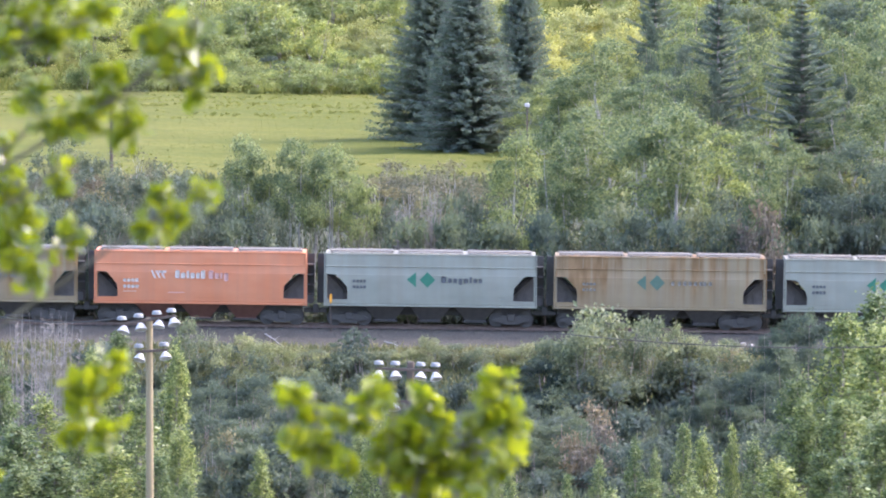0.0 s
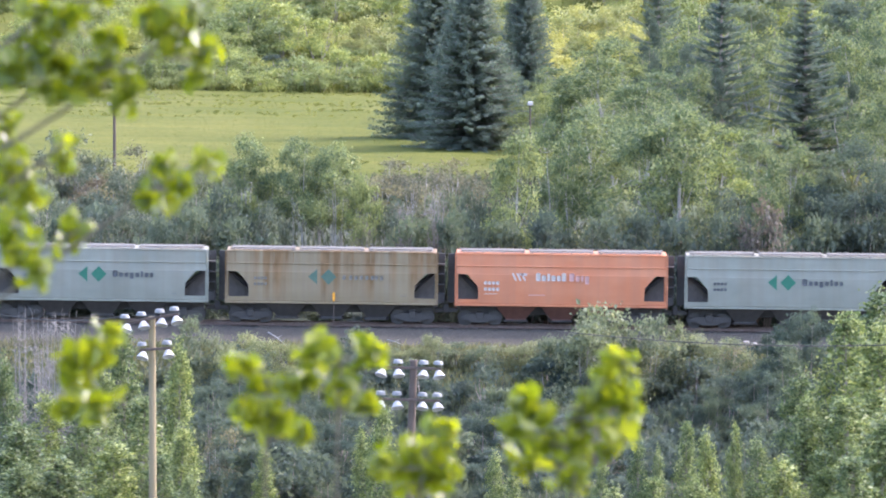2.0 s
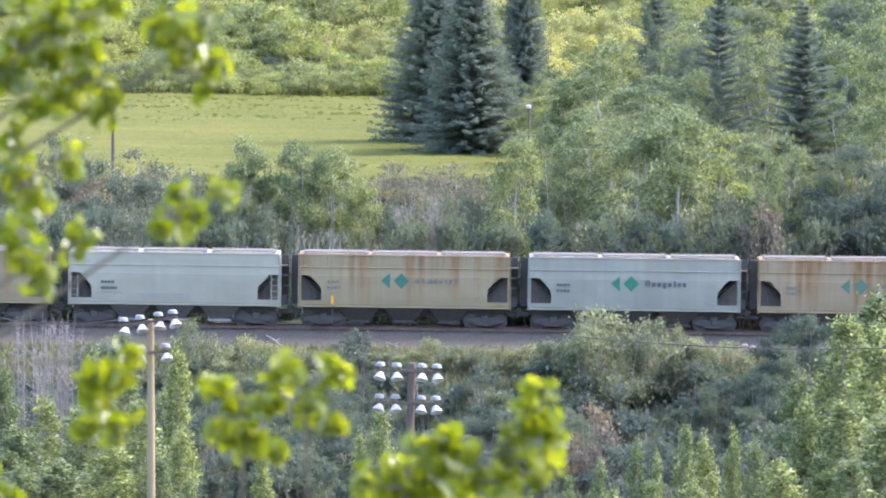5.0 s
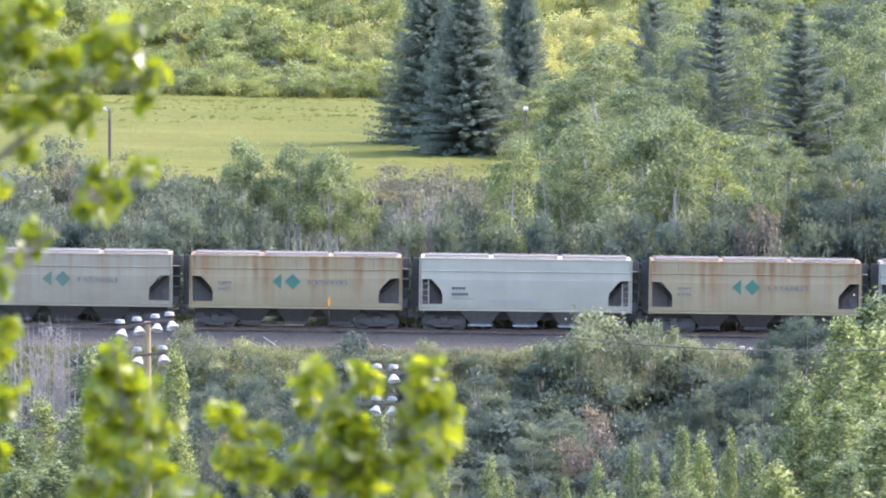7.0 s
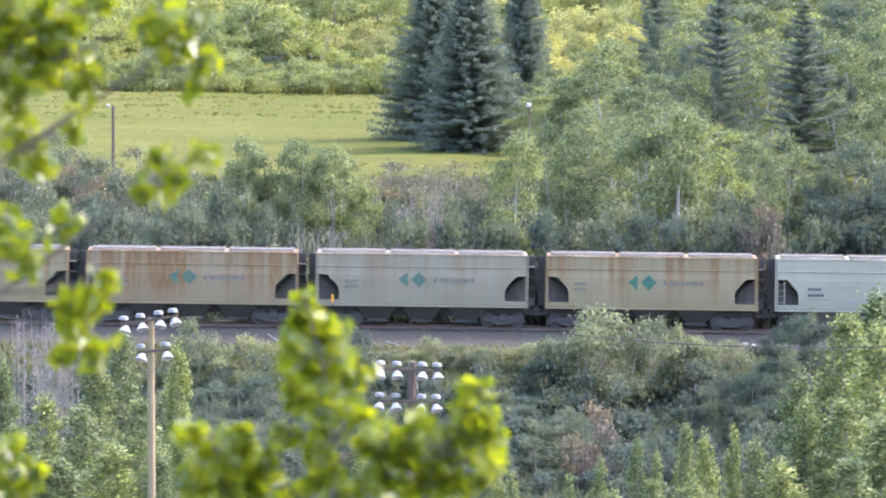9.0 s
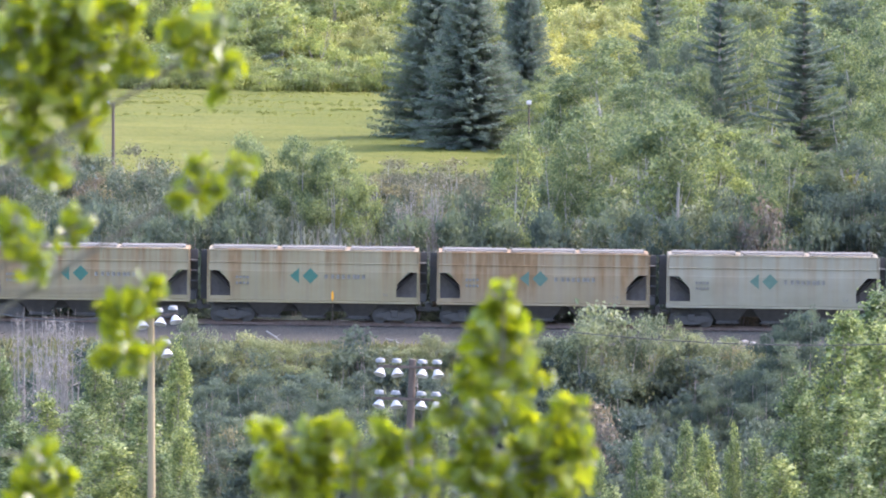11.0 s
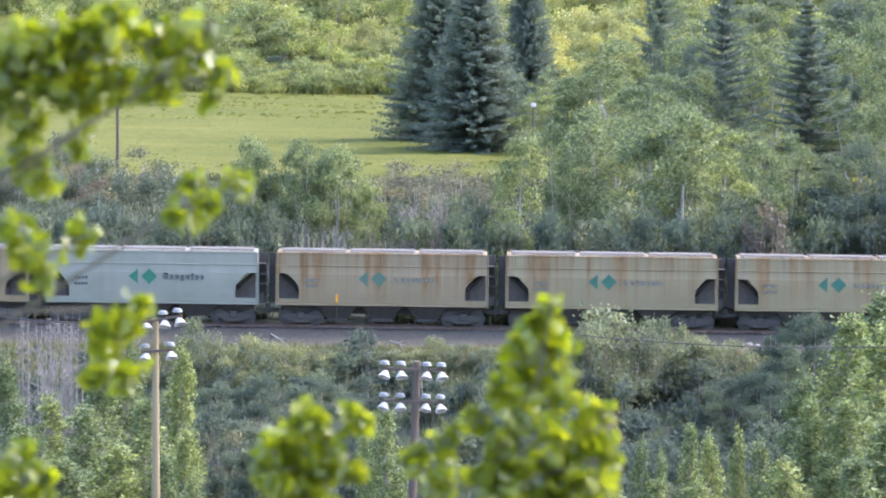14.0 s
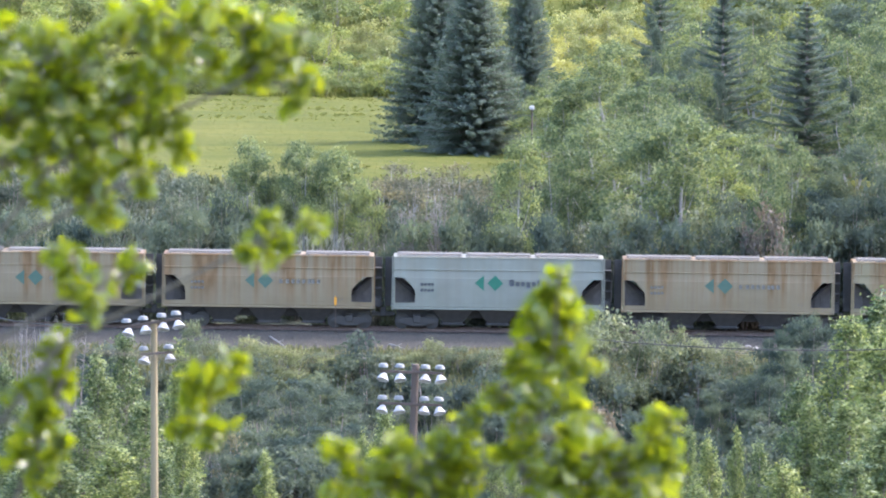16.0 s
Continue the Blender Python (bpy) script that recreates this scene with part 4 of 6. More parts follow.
aspens = [broadleaf("aspen_tree", 20 + k, 8, 4.6, 20, 420, 17, 0.130, M_ASPEN, M_PALEBARK, bare=0.22, stems=st, spread=0.2,
                    label="green aspen with pale trunk and loose leafy crown", group="aspens behind the railway") for k, st in enumerate((1, 2, 1, 3))]
stemmy_aspens = [broadleaf("aspen_tree", 34 + k, 8, 4.4, 18, 360, 16, 0.130, M_ASPEN, M_PALEBARK, bare=0.46, stems=st, spread=0.2,
                           label="green aspen with several pale bare stems under its crown", group="aspens behind the railway") for k, st in enumerate((3, 2))]
dark_trees = [broadleaf("shaded_tree", 26 + k, 8, 5.0, 18, 380, 14, 0.16, M_SHADELEAF, M_BARK, bare=0.1, stems=2, spread=0.22,
                        label="broadleaf tree with shade put into its dark leaf colour", group="dark trees behind the railway") for k in range(2)]
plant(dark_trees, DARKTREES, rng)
plant(dark_trees, DARKBANK, rng, label="broadleaf tree on the embankment slope, shade in its leaf colour")
plant(stemmy_aspens, ASPENS_BEHIND[:4] + ASPENS_BEHIND[-2:], rng)
plant(aspens, ASPENS_BEHIND[4:-2] + ASPENS_RIGHT + ASPENS_FILL, rng)
poplars = [broadleaf("poplar_tree", 40 + k, 11, 3.6, 44, 640, 13, 0.150, M_POPLAR, M_BARK, bare=0.15, spire=1.0, spread=0.17,
                     label="bright green young poplar with upright shoots", group="poplars in front of the railway") for k in range(4)]
plant(poplars, POPLARS_LEFT + POPLARS_RIGHT, rng)
bushes = [broadleaf("bush", 60 + k, 3.2, 3.6, 12, 190, 14, 0.13, M_SHRUB, M_BARK, bare=0.05, stems=3, spread=0.2, label="dense green leafy bush with several stems", category="bush", group="bushes along the railway") for k in range(4)]
plant(bushes, SHRUBS_BEHIND, rng)
crest_bushes = [broadleaf("willow_shrub", 86 + k, 3.4, 3.8, 15, 260, 14, 0.12, M_CREST, M_BARK, bare=0.04, stems=3, spread=0.2, label="rounded embankment shrub with sunlight put into its yellow-green leaves", category="bush", group="shrubs on the embankment") for k in range(3)]
plant(crest_bushes, EMBANKMENT, rng)
spruces = [spruce(80, 12, 6.2, M_NEEDLE), spruce(81, 12.5, 6.0, M_NEEDLE)]
plant(spruces, SPRUCES[:3], rng)
airy_spruces = [spruce(82, 12, 6.2, M_NEEDLE, True), spruce(83, 12.5, 6.0, M_NEEDLE, True)]
plant(airy_spruces, SPRUCES[3:], rng, label="tall dark spruce with sparse separate drooping boughs")
understorey = [broadleaf("understorey_bush", 66 + k, 3.2, 3.6, 12, 150, 12, 0.17, M_SHADELEAF, M_BARK, bare=0.05, stems=3, spread=0.22, label="bush under the trees, shade put into its leaf colour", category="bush", group="bushes under the trees") for k in range(2)]
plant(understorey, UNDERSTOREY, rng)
plant(dark_trees, DARKFILL, np.random.default_rng(12), label="slender broadleaf tree with shade put into its leaf colour")


def scatter(n, seed, x_half, y0, y1, h0, h1):
    r = np.random.default_rng(seed)
    rows = []
    for _ in range(n):
        y = r.uniform(y0, y1)
        h = r.uniform(h0, h1)
        rows.append((r.uniform(-x_half, x_half) * y / 400, y, h, h * r.uniform(0.9, 1.5)))
    return rows


slope_bushes = [broadleaf("slope_bush", 70 + k, 2.6, 3.0, 9, 90, 10, 0.18, M_SHADESHRUB, M_BARK, bare=0.05, stems=3, spread=0.2, label="slope bush with shade put into its dark leaf colour", category="bush", group="bushes on the lower slope") for k in range(3)]
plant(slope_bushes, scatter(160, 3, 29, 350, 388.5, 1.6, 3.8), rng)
plant(slope_bushes, TRACKSIDE, rng, label="low dark bush added to darken the view under the cars", group="bushes along the railway")
hill_bushes = [broadleaf("willow_bush", 75 + k, 3.0, 3.2, 12, 170, 13, 0.15, M_MEADOWBUSH, M_BARK, bare=0.03, stems=3, spread=0.22, label="yellow-green bush on the sunny hillside", category="bush", group="bushes on the hillside") for k in range(3)]
plant(hill_bushes, HILL_EDGE + scatter(75, 14, 30, 537, 560, 0.8, 3.2) + scatter(140, 4, 30, 556, 625, 2.4, 4.6), rng)
plant(slope_bushes, DARKHILL, rng, label="dark green bush on the hillside", group="bushes on the hillside")
yellow_bushes = [broadleaf("yellow_willow_bush", 78, 3.0, 3.2, 12, 190, 13, 0.14, M_SUNLITBUSH, M_BARK, bare=0.03, stems=3, spread=0.22, label="yellowish hillside bush with sunlight put into its leaf colour", category="bush", group="bushes on the hillside")]
plant(yellow_bushes, YELLOW, rng)


# ---- floodlight masts ----
def reflector(bm):
    """A downward bowl on its yoke, with a mouth of thin sheet."""
    prof = [(0.05, 0.13), (0.09, 0.11), (0.13, 0.05), (0.17, -0.02), (0.215, -0.09), (0.235, -0.13), (0.22, -0.145)]
    n = 14
    rings = [[bm.verts.new((r * math.cos(6.2832 * k / n), r * math.sin(6.2832 * k / n), z)) for k in range(n)] for r, z in prof + [(r - 0.012, z - 0.004) for r, z in prof[::-1]]]
    for a, b in zip(rings, rings[1:]):
        for k in range(n):
            bm.faces.new((a[k], a[(k + 1) % n], b[(k + 1) % n], b[k]))
    bm.faces.new(rings[-1])


def ballast_can(bm):
    v = bmesh.ops.create_cone(bm, cap_ends=True, segments=12, radius1=0.20, radius2=0.15, depth=0.14)["verts"]
    bmesh.ops.transform(bm, verts=v, matrix=pose(0, 0, 0.0))
    bmesh.ops.bevel(bm, geom=bm.edges[:], offset=0.02, segments=1, affect="EDGES")


def mast(x, y, top, rows, wood, lean, girth, label):
    base = ground_z(x, y)
    m = tagged(empty("floodlight_mast", pose(x - (top - base) * math.sin(radians(lean)), y, base, 0, lean, 0)), label, "floodlight mast", "floodlight masts")
    h = top - base
    bm = bmesh.new()
    tube(bm, [(0, 0, -0.3), (0, 0, h * 0.5), (0, 0, h)], [0.19 * girth, 0.15 * girth, 0.115 * girth], 12)
    part("pole", bm, wood, m)
    for z, xs, tilt in rows:
        bm = bmesh.new()
        box(bm, min(xs) - 0.12, max(xs) + 0.12, -0.19, -0.12, -0.05, 0.05, 0.01)
        arm = part("crossarm", bm, M_POLEDARK, m)
        arm.matrix_basis = pose(0, 0, h + z, 0, tilt, 0)
        for k, lx in enumerate(xs):
            can = shared("ballast_housing", "can", ballast_can, M_LAMPGREY, arm, pose(lx, -0.16, 0.22, 0, -tilt, 0))
            bowl = shared("reflector", "bowl", reflector, M_LAMPWHITE, arm, pose(lx + 0.02, -0.26, -0.18, -24, (14, -10, 6, -16)[k % 4] - tilt, 0), "white bowl reflector")
    return m


MAST_Y = 240.0
mast(-10.80, MAST_Y, 14.95, [(-0.05, (-0.98, -0.36, 0.32, 0.86), -9), (-1.2, (-0.36, 0.56), -4)], M_POLEWOOD, 0, 1.05, "tall weathered wooden floodlight pole with two crossarms")
mast(-1.18, MAST_Y, 13.35, [(-0.28, (-1.18, -0.58, 0.36, 0.90), 0), (-1.46, (-1.18, -0.58, 0.36, 0.90), 0)], M_POLEDARK, 2.0, 1.18, "dark wooden floodlight pole with eight white lamps")


def wire(name, pts, sag, r=0.012, label=""):
    bm = bmesh.new()
    a, b = Vector(pts[0]), Vector(pts[1])
    line = [a.lerp(b, k / 16) - Vector((0, 0, sag * 4 * (k / 16) * (1 - k / 16))) for k in range(17)]
    tube(bm, line, [r] * 17, 4)
    ob = part(name, bm, M_STEEL, None)
    tagged(ob, label, "cable")


wire("overhead_cable", ((-17.61, 250.00, 14.23), (-11.82, 240.00, 14.96)), 0.25, r=0.022, label="thin black overhead cable to the floodlight pole")
wire("overhead_cable", ((5.22, 300.00, 8.82), (21.20, 300.00, 8.22)), 0.3, r=0.025, label="thin black overhead cable crossing before bushes")


# ---- small things by the track and on the meadow ----
def trackside_marker(x, y):
    z = ground_z(x, y)
    m = tagged(empty("trackside_marker", pose(x, y, z)), "orange flexible trackside marker on a thin dark post", "marker post")
    bm = bmesh.new()
    tube(bm, [(0, 0, -0.1), (0, 0, 2.05)], [0.022, 0.02], 8)
    part("post", bm, M_POLEDARK, m)
    bm = bmesh.new()
    prof = [(-0.04, 1.74), (0.04, 1.74), (0.08, 1.92), (0.075, 2.22), (0.0, 2.34), (-0.075, 2.22), (-0.08, 1.92)]
    a = [bm.verts.new((px, -0.045, pz)) for px, pz in prof]
    b = [bm.verts.new((px, -0.02, pz)) for px, pz in prof]
    bm.faces.new(a[::-1])
    bm.faces.new(b)
    for k in range(len(prof)):
        bm.faces.new((a[k], a[(k + 1) % 7], b[(k + 1) % 7], b[k]))
    bmesh.ops.recalc_face_normals(bm, faces=bm.faces)
    part("blade", bm, M_MARKER, m, "bright orange blade")


trackside_marker(-6.84, 398.0)


def fallen_branch(x0, y0, x1, y1):
    """A barkless branch lying over the ballast, with two stubs."""
    a, b = Vector((x0, y0, ground_z(x0, y0) + 0.05)), Vector((x1, y1, ground_z(x1, y1) + 0.04))
    mid = a.lerp(b, 0.5)
    mid.z = max(mid.z, ground_z(mid.x, mid.y)) + 0.06
    bm = bmesh.new()
    tube(bm, [a, mid, b], [0.045, 0.035, 0.015], 6)
    tube(bm, [mid, mid + Vector((0.3, -0.1, 0.16))], [0.02, 0.008], 4)
    tube(bm, [a.lerp(b, 0.75), a.lerp(b, 0.75) + Vector((-0.16, 0.12, 0.15))], [0.014, 0.006], 4)
    tagged(part("fallen_branch", bm, M_PALEBARK, None), "bleached bare branch lying on the ballast", "branch", "branches on the ballast")


fallen_branch(-10.83, 397.4, -9.64, 393.8)
fallen_branch(-3.56, 396.4, -2.60, 394.5)


def boulder(seed, x, y, w):
    """A rounded field stone with uneven faces."""
    r = np.random.default_rng(seed)
    bm = bmesh.new()
    bmesh.ops.create_icosphere(bm, subdivisions=2, radius=0.5)
    lump = r.normal(0, 1, (5, 3))
    for v in bm.verts:
        d = sum(math.sin(2.2 * float(np.dot(v.co, q)) + k) for k, q in enumerate(lump))
        v.co *= 1 + 0.07 * d
        v.co.x *= w
        v.co.y *= w * 0.75
        v.co.z *= w * 0.6
    ob = part("boulder", bm, M_STONE, None)
    ob.matrix_basis = pose(x, y, ground_z(x, y) + w * 0.2, 0, 0, r.uniform(0, 180))
    tagged(ob, "pale weathered boulder on the ballast shoulder", "boulder", "boulders by the track")


M_STONE = plain("pale_field_stone", (0.20, 0.185, 0.155), (0.33, 0.31, 0.27), 5, 0.9)
for k, (dx, dy, w) in enumerate([(0, 0, 0.55), (0.5, 0.5, 0.42), (-0.55, 0.2, 0.45), (0.95, -0.3, 0.6), (-1.05, -0.2, 0.36), (0.3, -0.7, 0.38)]):
    boulder(300 + k, 17.75 + dx, 396.2 + dy, w)


def lamp_post(x, y, h, reach, label, head, r):
    z = ground_z(x, y)
    m = tagged(empty("lamp_post", pose(x, y, z)), label, "lamp post")
    bm = bmesh.new()
    tube(bm, [(0, 0, -0.1), (0, 0, h)], [r * 1.15, r], 8)
    part("post", bm, M_POLEDARK, m)
    bm = bmesh.new()
    box(bm, -reach, 0.12, -0.04, 0.04, h - 0.12, h - 0.05, 0.01)
    part("arm", bm, M_GALV, m)
    bm = bmesh.new()
    box(bm, -reach - head, -reach + head, -0.14, 0.14, h - 0.10, h + head, 0.05)
    part("lamp_head", bm, M_LAMPWHITE, m, "white lamp head")


lamp_post(-22.65, 447, 4.63, 0.35, "thin wooden post with a small lamp on the meadow edge", 0.12, 0.10)
lamp_post(5.66, 440, 5.96, 0.0, "pole with a white lamp head rising among the trees", 0.17, 0.05)


# ---- dead trees ----
def bare_tree(name, seed, x, y, h, w, bark, label):
    rng = np.random.default_rng(seed)
    bm = bmesh.new()
    for s in range(6):
        a = rng.uniform(0, 6.28)
        lean = Vector((math.cos(a), math.sin(a), 0)) * w * rng.uniform(0.1, 0.4)
        pts = [Vector((0, 0, -0.1)) + lean * 0.1]
        for k in range(1, 6):
            pts.append(lean * (k / 5) + Vector((rng.normal(0, 0.05), rng.normal(0, 0.05), h * rng.uniform(0.92, 1.0) * k / 5)))
        tube(bm, pts, [0.075 * (1.1 - k / 5) for k in range(6)], 5)
        for k in range(22):
            u = rng.uniform(0.25, 0.98)
            i = min(4, int(u * 5))
            p = pts[i].lerp(pts[i + 1], u * 5 - i)
            a = rng.uniform(0, 6.28)
            L = w * 0.5 * rng.uniform(0.3, 0.9) * (1.15 - u)
            q = p + Vector((math.cos(a) * L, math.sin(a) * L, L * rng.uniform(0.2, 0.9)))
            mid = p.lerp(q, 0.5) + Vector((0, 0, rng.normal(0, 0.06)))
            tube(bm, [p, mid, q], [0.03, 0.02, 0.008], 3)
            for _ in range(3):
                b = p.lerp(q, rng.uniform(0.4, 1.0))
                d = Vector(rng.normal(0, 0.25, 3)) + Vector((0, 0, 0.15))
                tube(bm, [b, b + d], [0.010, 0.005], 3)
    t = tagged(empty(name, pose(x, y, ground_z(x, y) - 0.05)), label, "dead tree", "bare grey trees")
    part("trunk", bm, bark, t)


for k, (x, y, h, w) in enumerate(DEAD):
    bare_tree("bare_tree", 100 + k, x, y, h, w, M_DEADWOOD, "leafless grey tree with thin bare branches")

grey_bushes = [broadleaf("grey_bush", 90 + k, 2.6, 3.0, 9, 110, 12, 0.11, M_GREYLEAF, M_PALEBARK, bare=0.05, stems=5, spread=0.24, label="pale grey-green scrubby bush", category="bush", group="pale bushes") for k in range(2)]
plant(grey_bushes, GREY, rng)
brown_bushes = [broadleaf("withered_bush", 95, 2.6, 2.6, 9, 110, 12, 0.11, M_BROWNLEAF, M_BARK, bare=0.05, stems=4, spread=0.2, label="withered pinkish-brown bush with dry leaves", category="bush", group="withered bushes")]
plant(brown_bushes, BROWN, rng)


# ---- grass ----
def grass(name, seed, n, x_half, y0, y1, h0, h1, mat, label):
    r = np.random.default_rng(seed)
    y = r.uniform(y0, y1, n)
    x = r.uniform(-x_half, x_half, n) * y / 400
    z = np.array([ground_z(a, b) for a, b in zip(x, y)]) - 0.02
    h = r.uniform(h0, h1, n)
    a = r.uniform(0, 6.283, n)
    w = h * 0.16
    lean = r.normal(0, 0.35, (n, 2)) * h[:, None]
    v = np.empty((n, 3, 3))
    v[:, 0] = np.stack([x - np.cos(a) * w, y - np.sin(a) * w, z], 1)
    v[:, 1] = np.stack([x + np.cos(a) * w, y + np.sin(a) * w, z], 1)
    v[:, 2] = np.stack([x + lean[:, 0], y + lean[:, 1], z + h], 1)
    f = np.arange(n * 3).reshape(-1, 3)
    tagged(new(name, from_arrays(name, v.reshape(-1, 3), f, mat)), label, "grass", kind="stuff")


M_GRASS = leaf_material("meadow_grass", (0.090, 0.107, 0.028), (0.115, 0.127, 0.036), (0.15, 0.152, 0.05), through=0.4, rough=0.8, patch=0.06, spec=0.05)
M_WEEDS = leaf_material("weeds", (0.09, 0.105, 0.06), (0.13, 0.14, 0.08), (0.20, 0.19, 0.12), through=0.3, rough=0.8, patch=0.3)
grass("meadow_grass", 1, 50000, 31, 444, 560, 0.05, 0.12, M_GRASS, "long yellow-green meadow grass")


def tussocks(name, seed, n, blades, x_half, y0, y1, mat, label):
    """Tufts of long grass leaning out from their roots, thicker in drifts."""
    r = np.random.default_rng(seed)
    cy = r.uniform(y0, y1, n * 3)
    cx = r.uniform(-x_half, x_half, n * 3) * cy / 400
    drift = np.sin(cx * 0.35 + cy * 0.9) + np.sin(cx * 0.17 - cy * 0.55 + 2.0) + r.normal(0, 0.5, n * 3)
    keep = np.argsort(-drift)[:n]
    cx, cy = np.repeat(cx[keep], blades), np.repeat(cy[keep], blades)
    size = np.repeat(r.uniform(0.08, 0.22, n), blades)
    m = n * blades
    x, y = cx + r.normal(0, 0.2, m) * size * 1.6, cy + r.normal(0, 0.2, m) * size
    z = np.array([ground_z(a, b) for a, b in zip(x, y)]) - 0.02
    a = r.uniform(0, 6.283, m)
    h = size * r.uniform(0.6, 1.2, m)
    w = 0.03
    v = np.empty((m, 3, 3))
    v[:, 0] = np.stack([x - np.cos(a) * w, y - np.sin(a) * w, z], 1)
    v[:, 1] = np.stack([x + np.cos(a) * w, y + np.sin(a) * w, z], 1)
    v[:, 2] = np.stack([x + (x - cx) * 1.2 + r.normal(0, 0.2, m) * h, y + (y - cy) * 1.2, z + h], 1)
    tagged(new(name, from_arrays(name, v.reshape(-1, 3), np.arange(m * 3).reshape(-1, 3), mat)), label, "grass", kind="stuff")


M_TUSSOCK = leaf_material("uncut_grass", (0.145, 0.163, 0.05), (0.185, 0.195, 0.065), (0.23, 0.232, 0.09), through=0.5, rough=0.8, patch=0.06, spec=0.1)
tussocks("tussock_grass", 8, 2200, 20, 31, 506, 554, M_TUSSOCK, "uncut yellow-green grass in lumpy tussocks")
tussocks("meadow_tussocks", 9, 320, 20, 31, 445, 462, M_TUSSOCK, "tufts of long grass at the meadow's near edge")
grass("hill_grass", 2, 25000, 31, 560, 660, 0.2, 0.6, M_GRASS, "tall yellow-green grass on the hillside")
grass("hill_foot_grass", 6, 9000, 31, 538, 557, 0.25, 0.75, M_GRASS, "rough uncut grass at the foot of the hillside")
grass("embankment_weeds", 3, 14000, 30, 387, 393.5, 0.2, 0.6, M_WEEDS, "rank weeds on the railway embankment")
grass("slope_weeds", 5, 25000, 30, 349, 388, 0.25, 0.8, M_SHADESHRUB, "rank slope weeds with shade put into their dark colour")
grass("bank_weeds", 4, 26000, 30, 412, 446, 0.2, 0.8, M_WEEDS, "rank weeds on the bank behind the track")


# ---- leafy shoots close to the camera ----
def near_leaf(rng, base, out, size):
    """A broad pointed leaf with coarse teeth, cupped along its midrib: a fan of triangles."""
    out = out.normalized()
    side = out.cross(Vector(rng.normal(0, 1, 3)).normalized()).normalized()
    nor = side.cross(out)
    outline = [(0.0, 0.0), (0.16, 0.26), (0.30, 0.22), (0.38, 0.42), (0.55, 0.30), (0.66, 0.33), (0.80, 0.14), (1.0, 0.0)]
    pts = [(u, w) for u, w in outline] + [(u, -w) for u, w in outline[-2:0:-1]]
    curl = rng.uniform(-0.25, 0.15)
    v = [base + out * (u * size) + side * (w * size) + nor * (abs(w) * 0.45 * size + curl * u * u * size) for u, w in pts]
    mids = [base + out * (u * size) + nor * (curl * u * u * size) for u in (0.33, 0.66)]
    return v, mids


def leafy_shoot(seed, stalk, clumps, size, label):
    """A swaying shoot: a stalk that runs down to the ground, side twigs and tufts of broad leaves at their ends.
    Origin at the middle of its leaves; clumps are rows of metres across, metres up and radius."""
    rng = np.random.default_rng(seed)
    s = tagged(empty("leafy_shoot"), label, "leafy branch", "leafy shoots before the camera")
    bm = bmesh.new()
    line = [Vector(p) for p in stalk]
    tube(bm, line, [0.0026 + 0.005 * k / (len(line) - 1) for k in range(len(line))], 6)
    steps = [a.lerp(b, k / 4) for a, b in zip(line, line[1:]) for k in range(4)]
    vs, fs = [], []
    for cx, cz, r in clumps:
        c = Vector((cx, rng.uniform(-0.05, 0.05), cz))
        foot = min(steps, key=lambda q: (q - c).length + (0.04 if q.z > c.z else 0))
        mid = foot.lerp(c, 0.5) + Vector((0, 0, -0.1 * (c - foot).length))
        tube(bm, [foot, mid, c], [0.0032, 0.0024, 0.0014], 4)
        for _ in range(max(7, int(r * 520))):
            d = (Vector(rng.normal(0, 1, 3)) + Vector((0, 0, -0.3))).normalized()
            b = c - d * size * 0.35 + Vector(rng.normal(0, r * 0.48, 3))
            tube(bm, [c, b], [0.0007, 0.0006], 3)
            v, mids = near_leaf(rng, b, d, size * rng.uniform(0.65, 1.15))
            n = len(vs)
            vs += v + mids
            m = len(v)
            half = m // 2
            # both halves meet on the midrib
            for j in range(half):
                fs.append((n + j, n + j + 1, n + m + (0 if j < half // 2 else 1)))
            for j in range(half, m):
                fs.append((n + j, n + (j + 1) % m, n + m + (1 if j < half + half // 2 else 0)))
            fs.append((n + half // 2, n + m + 1, n + m))
            fs.append((n + half + half // 2, n + m, n + m + 1))
    part("stalk", bm, M_TWIG, s)
    ob = new("foliage", from_arrays("foliage", [tuple(q) for q in vs], fs, M_NEARLEAF))
    ob.parent = s
    return s


